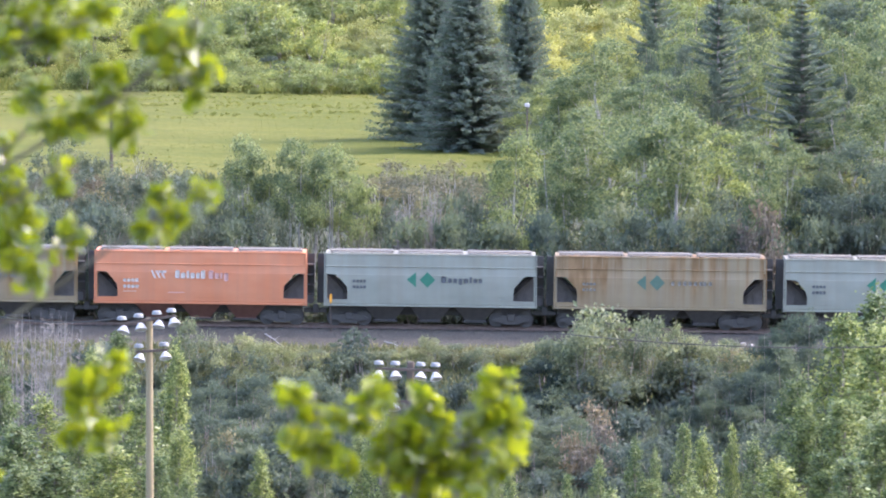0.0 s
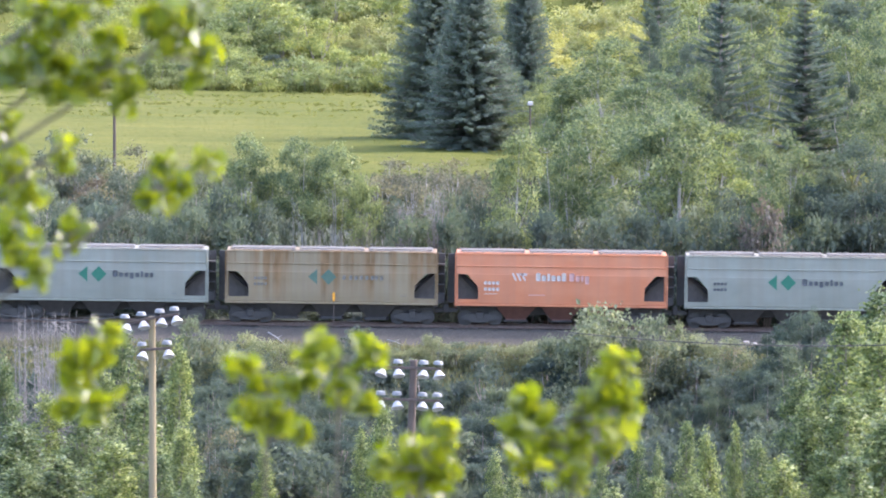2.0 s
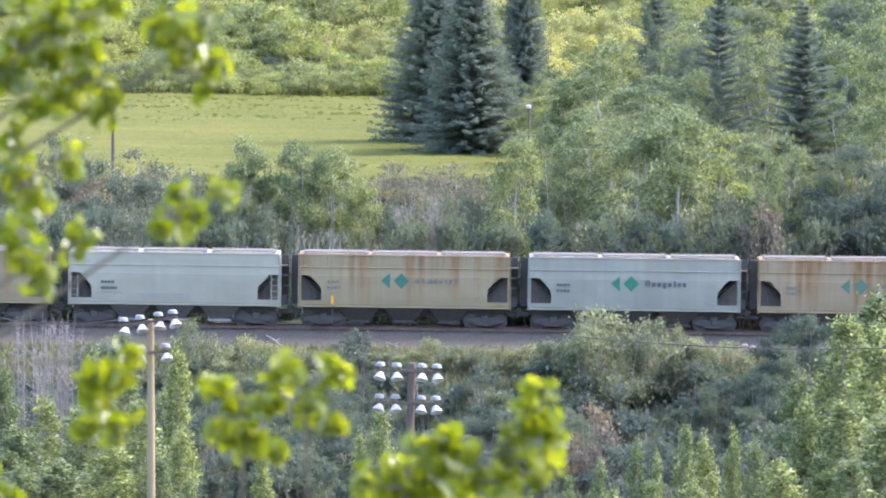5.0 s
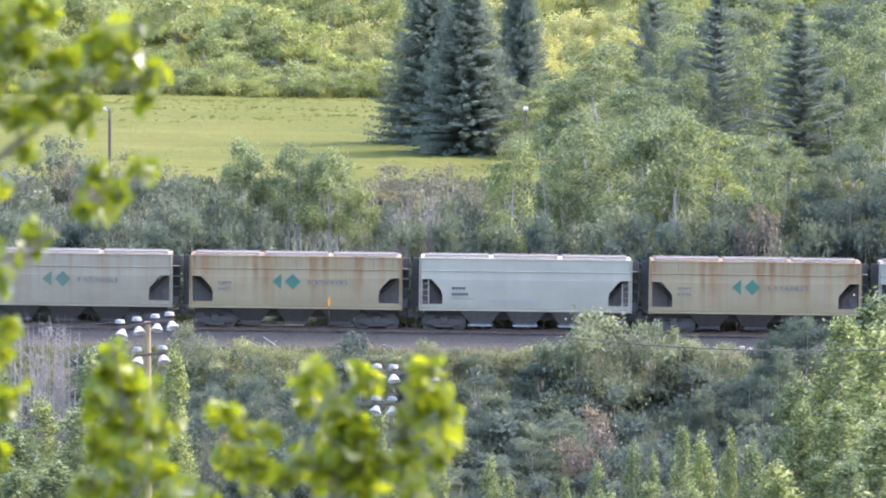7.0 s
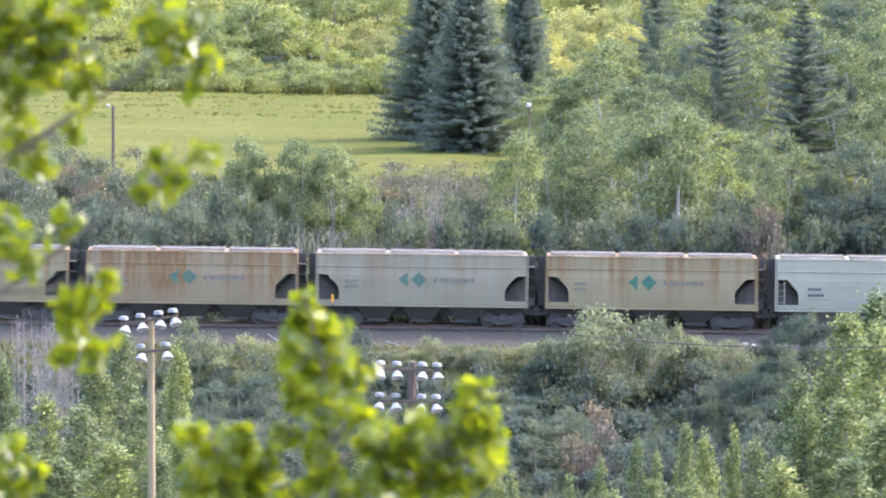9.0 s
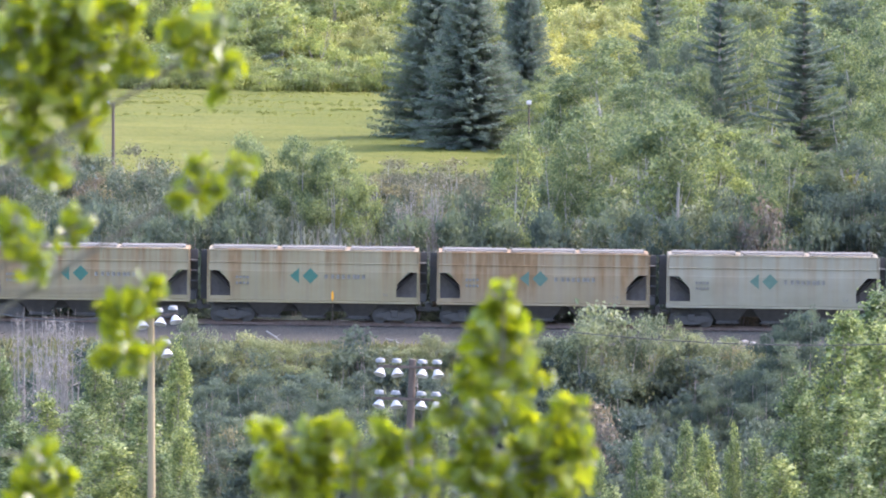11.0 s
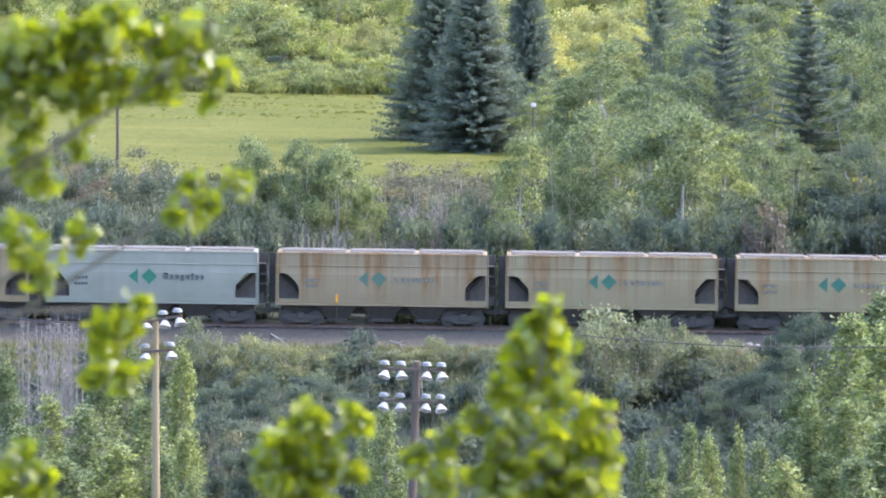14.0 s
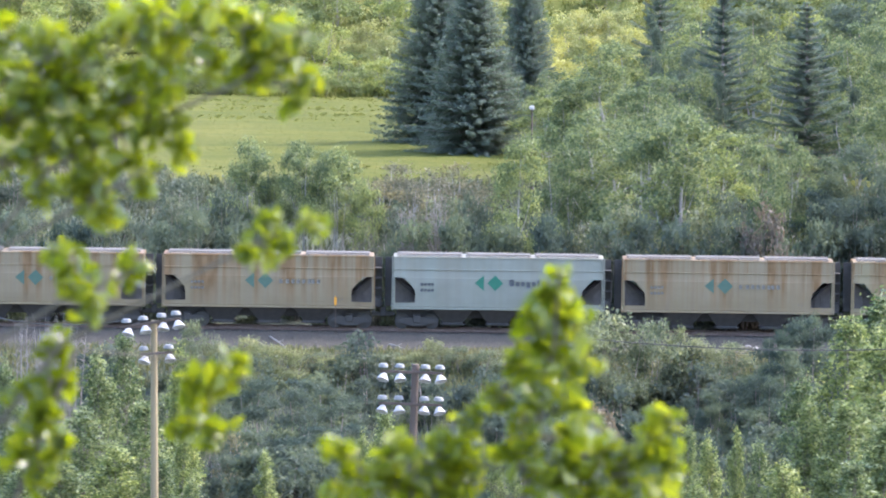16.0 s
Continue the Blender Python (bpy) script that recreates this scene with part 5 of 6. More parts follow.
NEAR_Y = 14.0
SHOOTS = [
    (leafy_shoot(200, [(0.063, 0.000, 0.065), (0.000, 0.000, 0.000), (-0.079, 0.000, -0.076), (-0.450, 0.000, -0.300), (-0.750, 0.050, -0.800), (-0.800, 0.100, -2.300)],
                 [(0.012, 0.024, 0.058), (0.000, -0.024, 0.047), (0.067, -0.054, 0.031), (0.054, -0.097, 0.019), (-0.048, 0.042, 0.031)], 0.051, "bright green leafy shoot swaying at the branch tip"),
     [(0, -0.579, 36.011, -1), (0.5, -0.573, 35.999, -1), (1, -0.440, 35.981, 4), (1.5, -0.470, 36.005, 3), (2, -0.584, 36.048, -1),
      (2.5, -0.560, 36.042, -0), (3, -0.584, 36.042, -1), (3.5, -0.560, 36.017, -0), (4, -0.548, 36.023, 0), (6.5, -0.657, 36.029, -4),
      (7, -0.693, 36.005, -6), (7.5, -0.645, 36.066, -4), (8, -0.560, 36.054, -0), (8.5, -0.572, 36.042, -1), (9, -0.585, 36.029, -1),
      (11.5, -0.524, 36.017, 1), (12, -0.536, 36.029, 1), (12.5, -0.585, 36.017, -1), (13, -0.536, 35.999, 1), (13.5, -0.548, 36.005, 0),
      (14, -0.560, 36.005, -0), (14.5, -0.488, 36.036, 2), (15, -0.536, 35.969, 1), (15.5, -0.464, 36.005, 3), (16, -0.367, 36.005, 7),]),
    (leafy_shoot(201, [(0.058, 0.000, 0.022), (0.000, 0.000, 0.000), (-0.073, 0.000, -0.025), (-0.450, 0.000, -0.300), (-0.750, 0.050, -0.800), (-0.800, 0.100, -2.300)],
                 [(0.000, 0.000, 0.036), (0.061, 0.024, 0.028), (-0.061, -0.012, 0.031)], 0.051, "bright green leafy shoot on a thin stalk"),
     [(0, -0.785, 36.065, -1), (0.5, -0.779, 36.053, -1), (1, -0.646, 36.035, 4), (1.5, -0.676, 36.059, 3), (2, -0.791, 36.101, -1),
      (2.5, -0.766, 36.095, -0), (3, -0.791, 36.095, -1), (3.5, -0.767, 36.071, -0), (4, -0.754, 36.077, 0), (6.5, -0.863, 36.083, -4),
      (7, -0.900, 36.059, -6), (7.5, -0.851, 36.119, -4), (8, -0.766, 36.107, -0), (8.5, -0.779, 36.095, -1), (9, -0.791, 36.083, -1),
      (11.5, -0.730, 36.071, 1), (12, -0.742, 36.083, 1), (12.5, -0.791, 36.071, -1), (13, -0.742, 36.053, 1), (13.5, -0.755, 36.059, 0),
      (14, -0.767, 36.059, -0), (14.5, -0.694, 36.089, 2), (15, -0.743, 36.022, 1), (15.5, -0.670, 36.059, 3), (16, -0.573, 36.059, 7),]),
    (leafy_shoot(202, [(0.116, 0.000, 0.044), (0.000, 0.000, 0.000), (-0.145, 0.000, -0.051), (-0.450, 0.000, -0.300), (-0.750, 0.050, -0.800), (-0.800, 0.100, -2.300)],
                 [(0.024, 0.061, 0.039), (0.000, 0.012, 0.039), (0.079, -0.030, 0.045), (-0.091, -0.030, 0.047), (-0.018, -0.030, 0.035), (-0.133, 0.024, 0.028)], 0.051, "bright green leafy shoot on a thin stalk"),
     [(0, -0.744, 35.882, 1), (0.5, -0.756, 35.888, 1), (1, -0.611, 35.882, 6), (1.5, -0.647, 35.912, 5), (2, -0.750, 35.955, 1),
      (2.5, -0.714, 35.949, 2), (3, -0.762, 35.943, 0), (3.5, -0.726, 35.912, 2), (4, -0.738, 35.931, 1), (6.5, -0.853, 35.931, -3),
      (7, -0.835, 35.918, -3), (7.5, -0.804, 35.979, -1), (8, -0.780, 35.979, -0), (8.5, -0.835, 35.955, -3), (9, -0.841, 35.979, -3),
      (11.5, -0.805, 35.955, -1), (12, -0.829, 35.967, -2), (12.5, -0.865, 35.955, -4), (13, -0.817, 35.955, -2), (13.5, -0.829, 35.955, -2),
      (14, -0.804, 35.979, -1), (14.5, -0.768, 35.991, 0), (15, -0.732, 35.955, 2), (15.5, -0.720, 35.931, 2), (16, -0.708, 35.894, 3),]),
    (leafy_shoot(203, [(0.068, 0.000, 0.058), (0.000, 0.000, 0.000), (-0.085, 0.000, -0.068), (-0.450, 0.000, -0.300), (-0.750, 0.050, -0.800), (-0.800, 0.100, -2.300)],
                 [(-0.030, 0.085, 0.039), (0.036, 0.061, 0.031), (-0.036, 0.006, 0.039), (0.030, -0.024, 0.033), (-0.073, -0.036, 0.033)], 0.051, "bright green leafy shoot on a thin stalk"),
     [(0, -0.866, 36.063, 0), (0.5, -0.890, 36.002, -1), (1, -0.781, 35.972, 4), (1.5, -0.842, 35.966, 1), (2, -0.854, 36.002, 1),
      (2.5, -0.878, 35.978, -0), (3, -0.866, 35.978, 0), (3.5, -0.866, 35.966, 0), (4, -0.866, 35.978, 0), (6.5, -0.914, 36.063, -2),
      (7, -0.927, 36.039, -2), (7.5, -0.902, 36.051, -1), (8, -0.878, 36.039, -0), (8.5, -0.890, 36.014, -1), (9, -0.902, 36.027, -1),
      (11.5, -0.866, 36.039, 0), (12, -0.878, 36.039, -0), (12.5, -0.902, 36.039, -1), (13, -0.890, 35.978, -1), (13.5, -0.878, 35.966, -0),
      (14, -0.878, 35.954, -0), (14.5, -0.878, 35.990, -0), (15, -0.879, 35.929, -0), (15.5, -0.854, 35.966, 1), (16, -0.818, 35.954, 2),]),
    (leafy_shoot(204, [(0.070, 0.000, 0.044), (0.000, 0.000, 0.000), (-0.087, 0.000, -0.051), (-0.450, 0.000, -0.300), (-0.750, 0.050, -0.800), (-0.800, 0.100, -2.300)],
                 [(-0.042, 0.000, 0.031), (0.046, 0.024, 0.036), (-0.075, -0.054, 0.014), (-0.036, -0.061, 0.025), (0.000, -0.027, 0.014)], 0.051, "small tuft of green leaves with glossy highlights"),
     [(0, -0.565, 35.679, -1), (0.5, -0.559, 35.672, -1), (1, -0.431, 35.642, 4), (1.5, -0.455, 35.666, 3), (2, -0.564, 35.740, -1),
      (2.5, -0.552, 35.727, -1), (3, -0.571, 35.697, -2), (3.5, -0.540, 35.691, -0), (4, -0.522, 35.697, 0), (6.5, -0.638, 35.660, -4),
      (7, -0.692, 35.733, -6), (7.5, -0.680, 35.764, -6), (8, -0.552, 35.721, -1), (8.5, -0.570, 35.788, -2), (9, -0.570, 35.758, -2),
      (11.5, -0.479, 35.733, 2), (12, -0.534, 35.758, -0), (12.5, -0.564, 35.770, -1), (13, -0.486, 35.697, 2), (13.5, -0.485, 35.703, 2),
      (14, -0.510, 35.703, 1), (14.5, -0.467, 35.672, 3), (15, -0.498, 35.648, 1), (15.5, -0.431, 35.636, 4), (16, -0.346, 35.624, 7),]),
    (leafy_shoot(205, [(0.058, 0.000, 0.044), (0.000, 0.000, 0.000), (-0.073, 0.000, -0.051), (-0.450, 0.000, -0.300), (-0.750, 0.050, -0.800), (-0.800, 0.100, -2.300)],
                 [(0.054, 0.006, 0.039), (-0.054, -0.024, 0.056), (-0.018, -0.061, 0.033), (-0.061, 0.061, 0.039)], 0.051, "bright green leafy shoot on a thin stalk"),
     [(0, -0.876, 35.715, -1), (0.5, -0.864, 35.709, -1), (1, -0.791, 35.709, 2), (1.5, -0.852, 35.739, -0), (2, -0.876, 35.757, -1),
      (2.5, -0.864, 35.757, -1), (3, -0.882, 35.739, -1), (3.5, -0.870, 35.739, -1), (4, -0.846, 35.745, 0), (6.5, -0.924, 35.763, -3),
      (7, -0.948, 35.787, -4), (7.5, -0.936, 35.806, -3), (8, -0.864, 35.775, -1), (8.5, -0.851, 35.824, -0), (9, -0.851, 35.824, -0),
      (11.5, -0.815, 35.800, 1), (12, -0.839, 35.800, 0), (12.5, -0.851, 35.824, -0), (13, -0.827, 35.787, 1), (13.5, -0.839, 35.775, 0),
      (14, -0.851, 35.787, -0), (14.5, -0.815, 35.800, 1), (15, -0.815, 35.733, 1), (15.5, -0.779, 35.727, 3), (16, -0.707, 35.721, 6),]),
    (leafy_shoot(206, [(0.073, 0.000, 0.040), (0.000, 0.000, 0.000), (-0.091, 0.000, -0.047), (-0.450, 0.000, -0.300), (-0.750, 0.050, -0.800), (-0.800, 0.100, -2.300)],
                 [(0.054, 0.030, 0.039), (-0.024, -0.030, 0.047), (-0.079, 0.054, 0.039), (-0.067, 0.006, 0.028)], 0.051, "bright green leafy shoot on a thin stalk"),
     [(0, -0.860, 35.567, -1), (0.5, -0.854, 35.561, -0), (1, -0.745, 35.561, 4), (1.5, -0.793, 35.561, 2), (2, -0.860, 35.574, -1),
      (2.5, -0.860, 35.567, -1), (3, -0.878, 35.561, -1), (3.5, -0.860, 35.549, -1), (4, -0.842, 35.555, 0), (6.5, -0.896, 35.567, -2),
      (7, -0.932, 35.567, -3), (7.5, -0.920, 35.592, -3), (8, -0.841, 35.604, 0), (8.5, -0.854, 35.580, -0), (9, -0.878, 35.592, -1),
      (11.5, -0.841, 35.580, 0), (12, -0.829, 35.555, 1), (12.5, -0.848, 35.567, -0), (13, -0.842, 35.555, 0), (13.5, -0.835, 35.580, 0),
      (14, -0.854, 35.567, -0), (14.5, -0.842, 35.567, 0), (15, -0.854, 35.531, -0), (15.5, -0.817, 35.519, 1), (16, -0.745, 35.507, 4),]),
    (leafy_shoot(207, [(0.012, 0.000, -0.059), (0.000, 0.000, 0.000), (-0.018, 0.000, 0.068), (-0.300, 0.000, 0.050), (-0.450, 0.050, -0.600), (-0.500, 0.100, -1.900)],
                 [(0.036, 0.073, 0.036), (0.018, 0.036, 0.033), (-0.036, 0.024, 0.033), (-0.030, -0.036, 0.039), (0.024, -0.067, 0.033), (-0.048, -0.073, 0.022)], 0.051, "drooping cluster of bright green leaves"),
     [(0, -0.747, 35.261, -1), (0.5, -0.753, 35.261, -1), (1, -0.631, 35.218, 4), (1.5, -0.619, 35.267, 4), (2, -0.765, 35.316, -1),
      (2.5, -0.722, 35.273, 0), (3, -0.771, 35.297, -2), (3.5, -0.722, 35.285, 0), (4, -0.710, 35.285, 1), (6.5, -0.875, 35.261, -6),
      (7, -0.965, 35.334, -9), (7.5, -0.898, 35.395, -7), (8, -0.831, 35.395, -4), (8.5, -0.831, 35.432, -4), (9, -0.770, 35.432, -2),
      (11.5, -0.673, 35.420, 2), (12, -0.698, 35.420, 1), (12.5, -0.710, 35.432, 1), (13, -0.698, 35.407, 1), (13.5, -0.667, 35.358, 3),
      (14, -0.710, 35.383, 1), (14.5, -0.661, 35.407, 3), (15, -0.662, 35.310, 3), (15.5, -0.674, 35.346, 2), (16, -0.510, 35.273, 9),]),
    (leafy_shoot(208, [(0.000, 0.000, 0.087), (0.010, 0.000, 0.000), (0.000, 0.000, -0.097), (-0.020, 0.020, -0.397), (0.030, 0.050, -1.000), (0.050, 0.100, -1.900)],
                 [(-0.042, 0.085, 0.036), (-0.012, 0.048, 0.022), (-0.036, -0.006, 0.039), (0.024, -0.030, 0.042), (0.067, -0.067, 0.028), (0.048, 0.048, 0.028)], 0.051, "bright green leafy shoot on a thin stalk"),
     [(0, -0.279, 35.179, 2), (0.5, -0.279, 35.246, 2), (1, -0.182, 35.222, 6), (1.5, -0.267, 35.185, 3), (2, -0.389, 35.240, -2),
      (2.5, -0.370, 35.197, -1), (3, -0.352, 35.197, -1), (3.5, -0.334, 35.179, 0), (4, -0.370, 35.210, -1), (6.5, -0.468, 35.161, -5),
      (7, -0.419, 35.148, -3), (7.5, -0.431, 35.210, -4), (8, -0.419, 35.136, -3), (8.5, -0.432, 35.075, -4), (9, -0.493, 35.099, -6),
      (11.5, -0.322, 35.099, 1), (12, -0.371, 35.075, -1), (12.5, -0.346, 35.087, -0), (13, -0.322, 35.087, 1), (13.5, -0.298, 35.075, 2),
      (14, -0.322, 35.075, 1), (14.5, -0.273, 35.075, 3), (15, -0.273, 35.087, 3), (15.5, -0.249, 35.075, 4), (16, -0.200, 35.063, 6),]),
    (leafy_shoot(209, [(0.000, 0.000, 0.082), (0.010, 0.000, 0.000), (0.000, 0.000, -0.091), (-0.020, 0.020, -0.391), (0.030, 0.050, -1.000), (0.050, 0.100, -1.900)],
                 [(-0.030, 0.042, 0.045), (-0.061, -0.024, 0.025), (0.012, -0.042, 0.042), (0.061, -0.079, 0.031), (0.079, 0.030, 0.033)], 0.051, "bright green leafy shoot on a thin stalk"),
     [(0, -0.115, 35.220, 2), (0.5, -0.102, 35.300, 2), (1, -0.005, 35.281, 6), (1.5, -0.127, 35.232, 1), (2, -0.237, 35.318, -3),
      (2.5, -0.224, 35.269, -2), (3, -0.194, 35.257, -1), (3.5, -0.176, 35.251, -1), (4, -0.212, 35.281, -2), (6.5, -0.371, 35.269, -8),
      (7, -0.237, 35.269, -3), (7.5, -0.420, 35.269, -10), (8, -0.060, 35.208, 4), (8.5, 0.068, 35.232, 9), (9, -0.029, 35.146, 5),
      (11.5, -0.200, 35.134, -2), (12, -0.054, 35.232, 4), (12.5, -0.200, 35.146, -2), (13, -0.151, 35.159, 0), (13.5, -0.176, 35.146, -1),
      (14, -0.273, 35.171, -4), (14.5, -0.176, 35.159, -1), (15, -0.176, 35.146, -1), (15.5, -0.127, 35.134, 1), (16, -0.078, 35.109, 3),]),
    (leafy_shoot(210, [(0.000, 0.000, 0.076), (0.010, 0.000, 0.000), (0.000, 0.000, -0.085), (-0.020, 0.020, -0.385), (0.030, 0.050, -1.000), (0.050, 0.100, -1.900)],
                 [(0.088, 0.150, 0.028), (0.062, 0.108, 0.034), (0.100, 0.066, 0.034), (0.036, 0.058, 0.034), (0.076, 0.010, 0.039), (0.006, 0.018, 0.034), (-0.125, 0.056, 0.028), (-0.105, 0.020, 0.034), (-0.150, -0.014, 0.030), (-0.066, -0.034, 0.036), (0.000, -0.050, 0.036), (0.062, -0.052, 0.036), (-0.115, -0.085, 0.036), (0.000, -0.110, 0.036)], 0.051, "bright green leafy shoot on a thin stalk"),
     [(0, 0.056, 35.143, -5), (0.5, 0.238, 35.106, 2), (1, 0.396, 35.131, 8), (1.5, 0.384, 35.094, 8), (2, 0.286, 35.192, 4), (2.5, 0.208, 35.143, 1),
      (3, 0.232, 35.155, 2), (3.5, 0.226, 35.118, 1), (4, 0.159, 35.143, -1), (6.5, 0.104, 35.094, -4), (7, -0.078, 35.167, -11),
      (7.5, 0.019, 35.155, -7), (8, 0.068, 35.118, -5), (8.5, 0.141, 35.094, -2), (9, 0.007, 35.118, -7), (11.5, 0.214, 35.082, 1),
      (12, 0.117, 35.106, -3), (12.5, 0.189, 35.106, -0), (13, 0.202, 35.106, 0), (13.5, 0.226, 35.082, 1), (14, 0.238, 35.082, 2),
      (14.5, 0.238, 35.094, 2), (15, 0.262, 35.082, 3), (15.5, 0.311, 35.094, 5), (16, 0.372, 35.082, 7),]),
    (leafy_shoot(211, [(0.000, 0.000, 0.065), (0.010, 0.000, 0.000), (0.000, 0.000, -0.073), (-0.020, 0.020, -0.373), (0.030, 0.050, -1.000), (0.050, 0.100, -1.900)],
                 [(0.048, 0.061, 0.039), (-0.036, -0.012, 0.056), (0.048, -0.012, 0.050), (-0.085, -0.012, 0.025), (0.000, -0.054, 0.047)], 0.051, "bright green leafy shoot on a thin stalk"),
     [(0, -0.053, 35.141, 4), (0.5, 0.019, 35.104, 7), (1, 0.105, 35.080, 11), (1.5, 0.044, 35.061, 8), (2, -0.053, 35.122, 4),
      (2.5, -0.066, 35.080, 4), (3, -0.029, 35.086, 5), (3.5, -0.041, 35.080, 5), (4, -0.066, 35.092, 4), (6.5, -0.175, 35.080, -1),
      (7, -0.224, 35.141, -3), (7.5, -0.224, 35.092, -3), (8, -0.199, 35.104, -2), (8.5, -0.224, 35.080, -3), (9, -0.467, 35.104, -12),
      (11.5, -0.284, 35.116, -5), (12, -0.370, 35.116, -8), (12.5, -0.321, 35.104, -6), (13, -0.297, 35.104, -6), (13.5, -0.248, 35.116, -4),
      (14, -0.321, 35.128, -6), (14.5, -0.199, 35.116, -2), (15, -0.151, 35.128, 0), (15.5, -0.102, 35.116, 2), (16, -0.029, 35.092, 5),]),
    (leafy_shoot(212, [(0.000, 0.000, 0.174), (0.010, 0.000, 0.000), (0.000, 0.000, -0.194), (-0.020, 0.020, -0.494), (0.030, 0.050, -1.000), (0.050, 0.100, -1.900)],
                 [(0.000, 0.145, 0.028), (-0.024, 0.109, 0.025), (0.012, 0.073, 0.039), (-0.036, 0.036, 0.047), (0.048, 0.036, 0.047), (0.000, -0.012, 0.050), (0.073, -0.024, 0.036), (-0.067, -0.048, 0.036), (0.000, -0.085, 0.050), (0.061, -0.109, 0.042), (-0.091, -0.121, 0.039), (-0.024, -0.157, 0.047), (-0.145, -0.182, 0.039), (0.073, -0.182, 0.039), (-0.055, -0.235, 0.045), (0.015, -0.265, 0.045), (0.105, -0.250, 0.045), (-0.135, -0.275, 0.042), (0.155, -0.200, 0.036), (-0.205, -0.245, 0.036)], 0.051, "tall bright green leafy shoot rising like a spire"),
     [(0, -0.774, 34.795, -16), (4, -0.774, 34.820, -16), (6.5, -0.724, 35.016, -14), (7, -0.683, 35.212, -8), (7.5, -0.608, 35.187, -14), (8, -0.495, 35.195, -5), (8.2, -0.457, 35.277, -36), (8.5, -0.367, 35.348, -27), (8.7, -0.337, 35.338, -20), (9, -0.270, 35.320, -11), (11.3, 0.122,
      35.338, 6), (11.5, 0.080, 35.350, 4), (12, -0.240, 35.360, 0), (12.5, -0.168, 35.338, -6), (13, -0.132, 35.326, -8), (13.5, 0.043, 35.320, -4),
      (14, 0.182, 35.307, 14), (14.5, -0.071, 35.335, 0), (15, 0.212, 35.335, 16), (15.5, 0.297, 35.201, 33), (16, 0.218, 35.372, 8)]),
    (leafy_shoot(213, [(0.010, 0.000, -0.047), (0.000, 0.000, 0.000), (-0.015, 0.000, 0.053), (-0.300, 0.000, 0.050), (-0.450, 0.050, -0.600), (-0.500, 0.100, -1.900)],
                 [(0.000, 0.048, 0.039), (0.036, 0.000, 0.039), (-0.036, -0.012, 0.039), (0.012, -0.054, 0.042)], 0.051, "bright green leafy shoot on a thin stalk"),
     [(0, -1.029, 35.075, -3), (0.5, -1.005, 35.087, -2), (1, -0.919, 35.087, 1), (1.5, -0.918, 35.308, 1), (2, -1.054, 35.075, -4),
      (2.5, -0.956, 35.087, -0), (3, -0.993, 35.087, -2), (3.5, -0.956, 35.099, -0), (4, -0.956, 35.075, -0), (6.5, -1.030, 35.014, -3),
      (7, -1.004, 35.136, -2), (7.5, -1.042, 35.038, -4), (8, -1.029, 35.038, -3), (8.5, -0.920, 35.038, 1), (9, -0.932, 35.087, 1),
      (11.5, -0.858, 35.075, 4), (12, -0.895, 35.099, 2), (12.5, -0.895, 35.087, 2), (13, -0.895, 35.099, 2), (13.5, -0.931, 35.099, 1),
      (14, -0.919, 35.075, 1), (14.5, -0.907, 35.087, 2), (15, -0.919, 35.099, 1), (15.5, -0.907, 35.124, 2), (16, -0.882, 35.161, 3),]),
    (leafy_shoot(214, [(0.136, 0.000, 0.062), (0.000, 0.000, 0.000), (-0.169, 0.000, -0.072), (-0.450, 0.000, -0.300), (-0.750, 0.050, -0.800), (-0.800, 0.100, -2.300)],
                 [(0.024, 0.048, 0.045), (0.115, 0.054, 0.050), (-0.097, 0.012, 0.045), (0.061, -0.054, 0.050), (-0.036, -0.024, 0.045), (-0.157, -0.036, 0.039), (0.151, -0.048, 0.045), (-0.024, -0.091, 0.028)], 0.051, "bright green leafy shoot on a thin stalk"),
     [(0, -1.267, 36.208, -9), (0.5, -1.267, 36.208, -9), (1, -1.267, 36.208, -9), (1.5, -1.267, 36.208, -9), (2, -1.267, 36.208, -9),
      (2.5, -1.267, 36.208, -9), (3, -1.267, 36.208, -9), (3.5, -1.267, 36.208, -9), (4, -1.267, 36.208, -9), (6.5, -1.291, 36.183, -10),
      (7, -1.291, 36.183, -10), (7.5, -1.291, 36.183, -10), (8, -1.194, 36.135, -6), (8.5, -1.194, 36.135, -6), (9, -1.085, 36.086, -2),
      (11.5, -0.794, 36.050, 10), (12, -0.806, 36.050, 9), (12.5, -0.831, 36.038, 8), (13, -0.709, 36.026, 13), (13.5, -0.734, 36.038, 12),
      (14, -0.758, 35.995, 11), (14.5, -0.673, 36.026, 15), (15, -0.697, 36.013, 14), (15.5, -0.636, 36.026, 16), (16, -0.551, 36.050, 19),]),
    (leafy_shoot(215, [(0.097, 0.000, 0.058), (0.000, 0.000, 0.000), (-0.121, 0.000, -0.068), (-0.450, 0.000, -0.300), (-0.750, 0.050, -0.800), (-0.800, 0.100, -2.300)],
                 [(-0.048, 0.048, 0.042), (0.054, 0.012, 0.045), (0.109, -0.012, 0.036), (-0.085, -0.024, 0.042), (-0.012, -0.067, 0.039), (0.024, 0.085, 0.033)], 0.051, "bright green leafy shoot on a thin stalk"),
     [(0, -1.262, 35.896, -7), (0.5, -1.262, 35.896, -7), (1, -1.262, 35.896, -7), (1.5, -1.262, 35.896, -7), (2, -1.262, 35.896, -7),
      (2.5, -1.262, 35.896, -7), (3, -1.262, 35.896, -7), (3.5, -1.262, 35.896, -7), (4, -1.262, 35.896, -7), (6.5, -1.310, 35.921, -9),
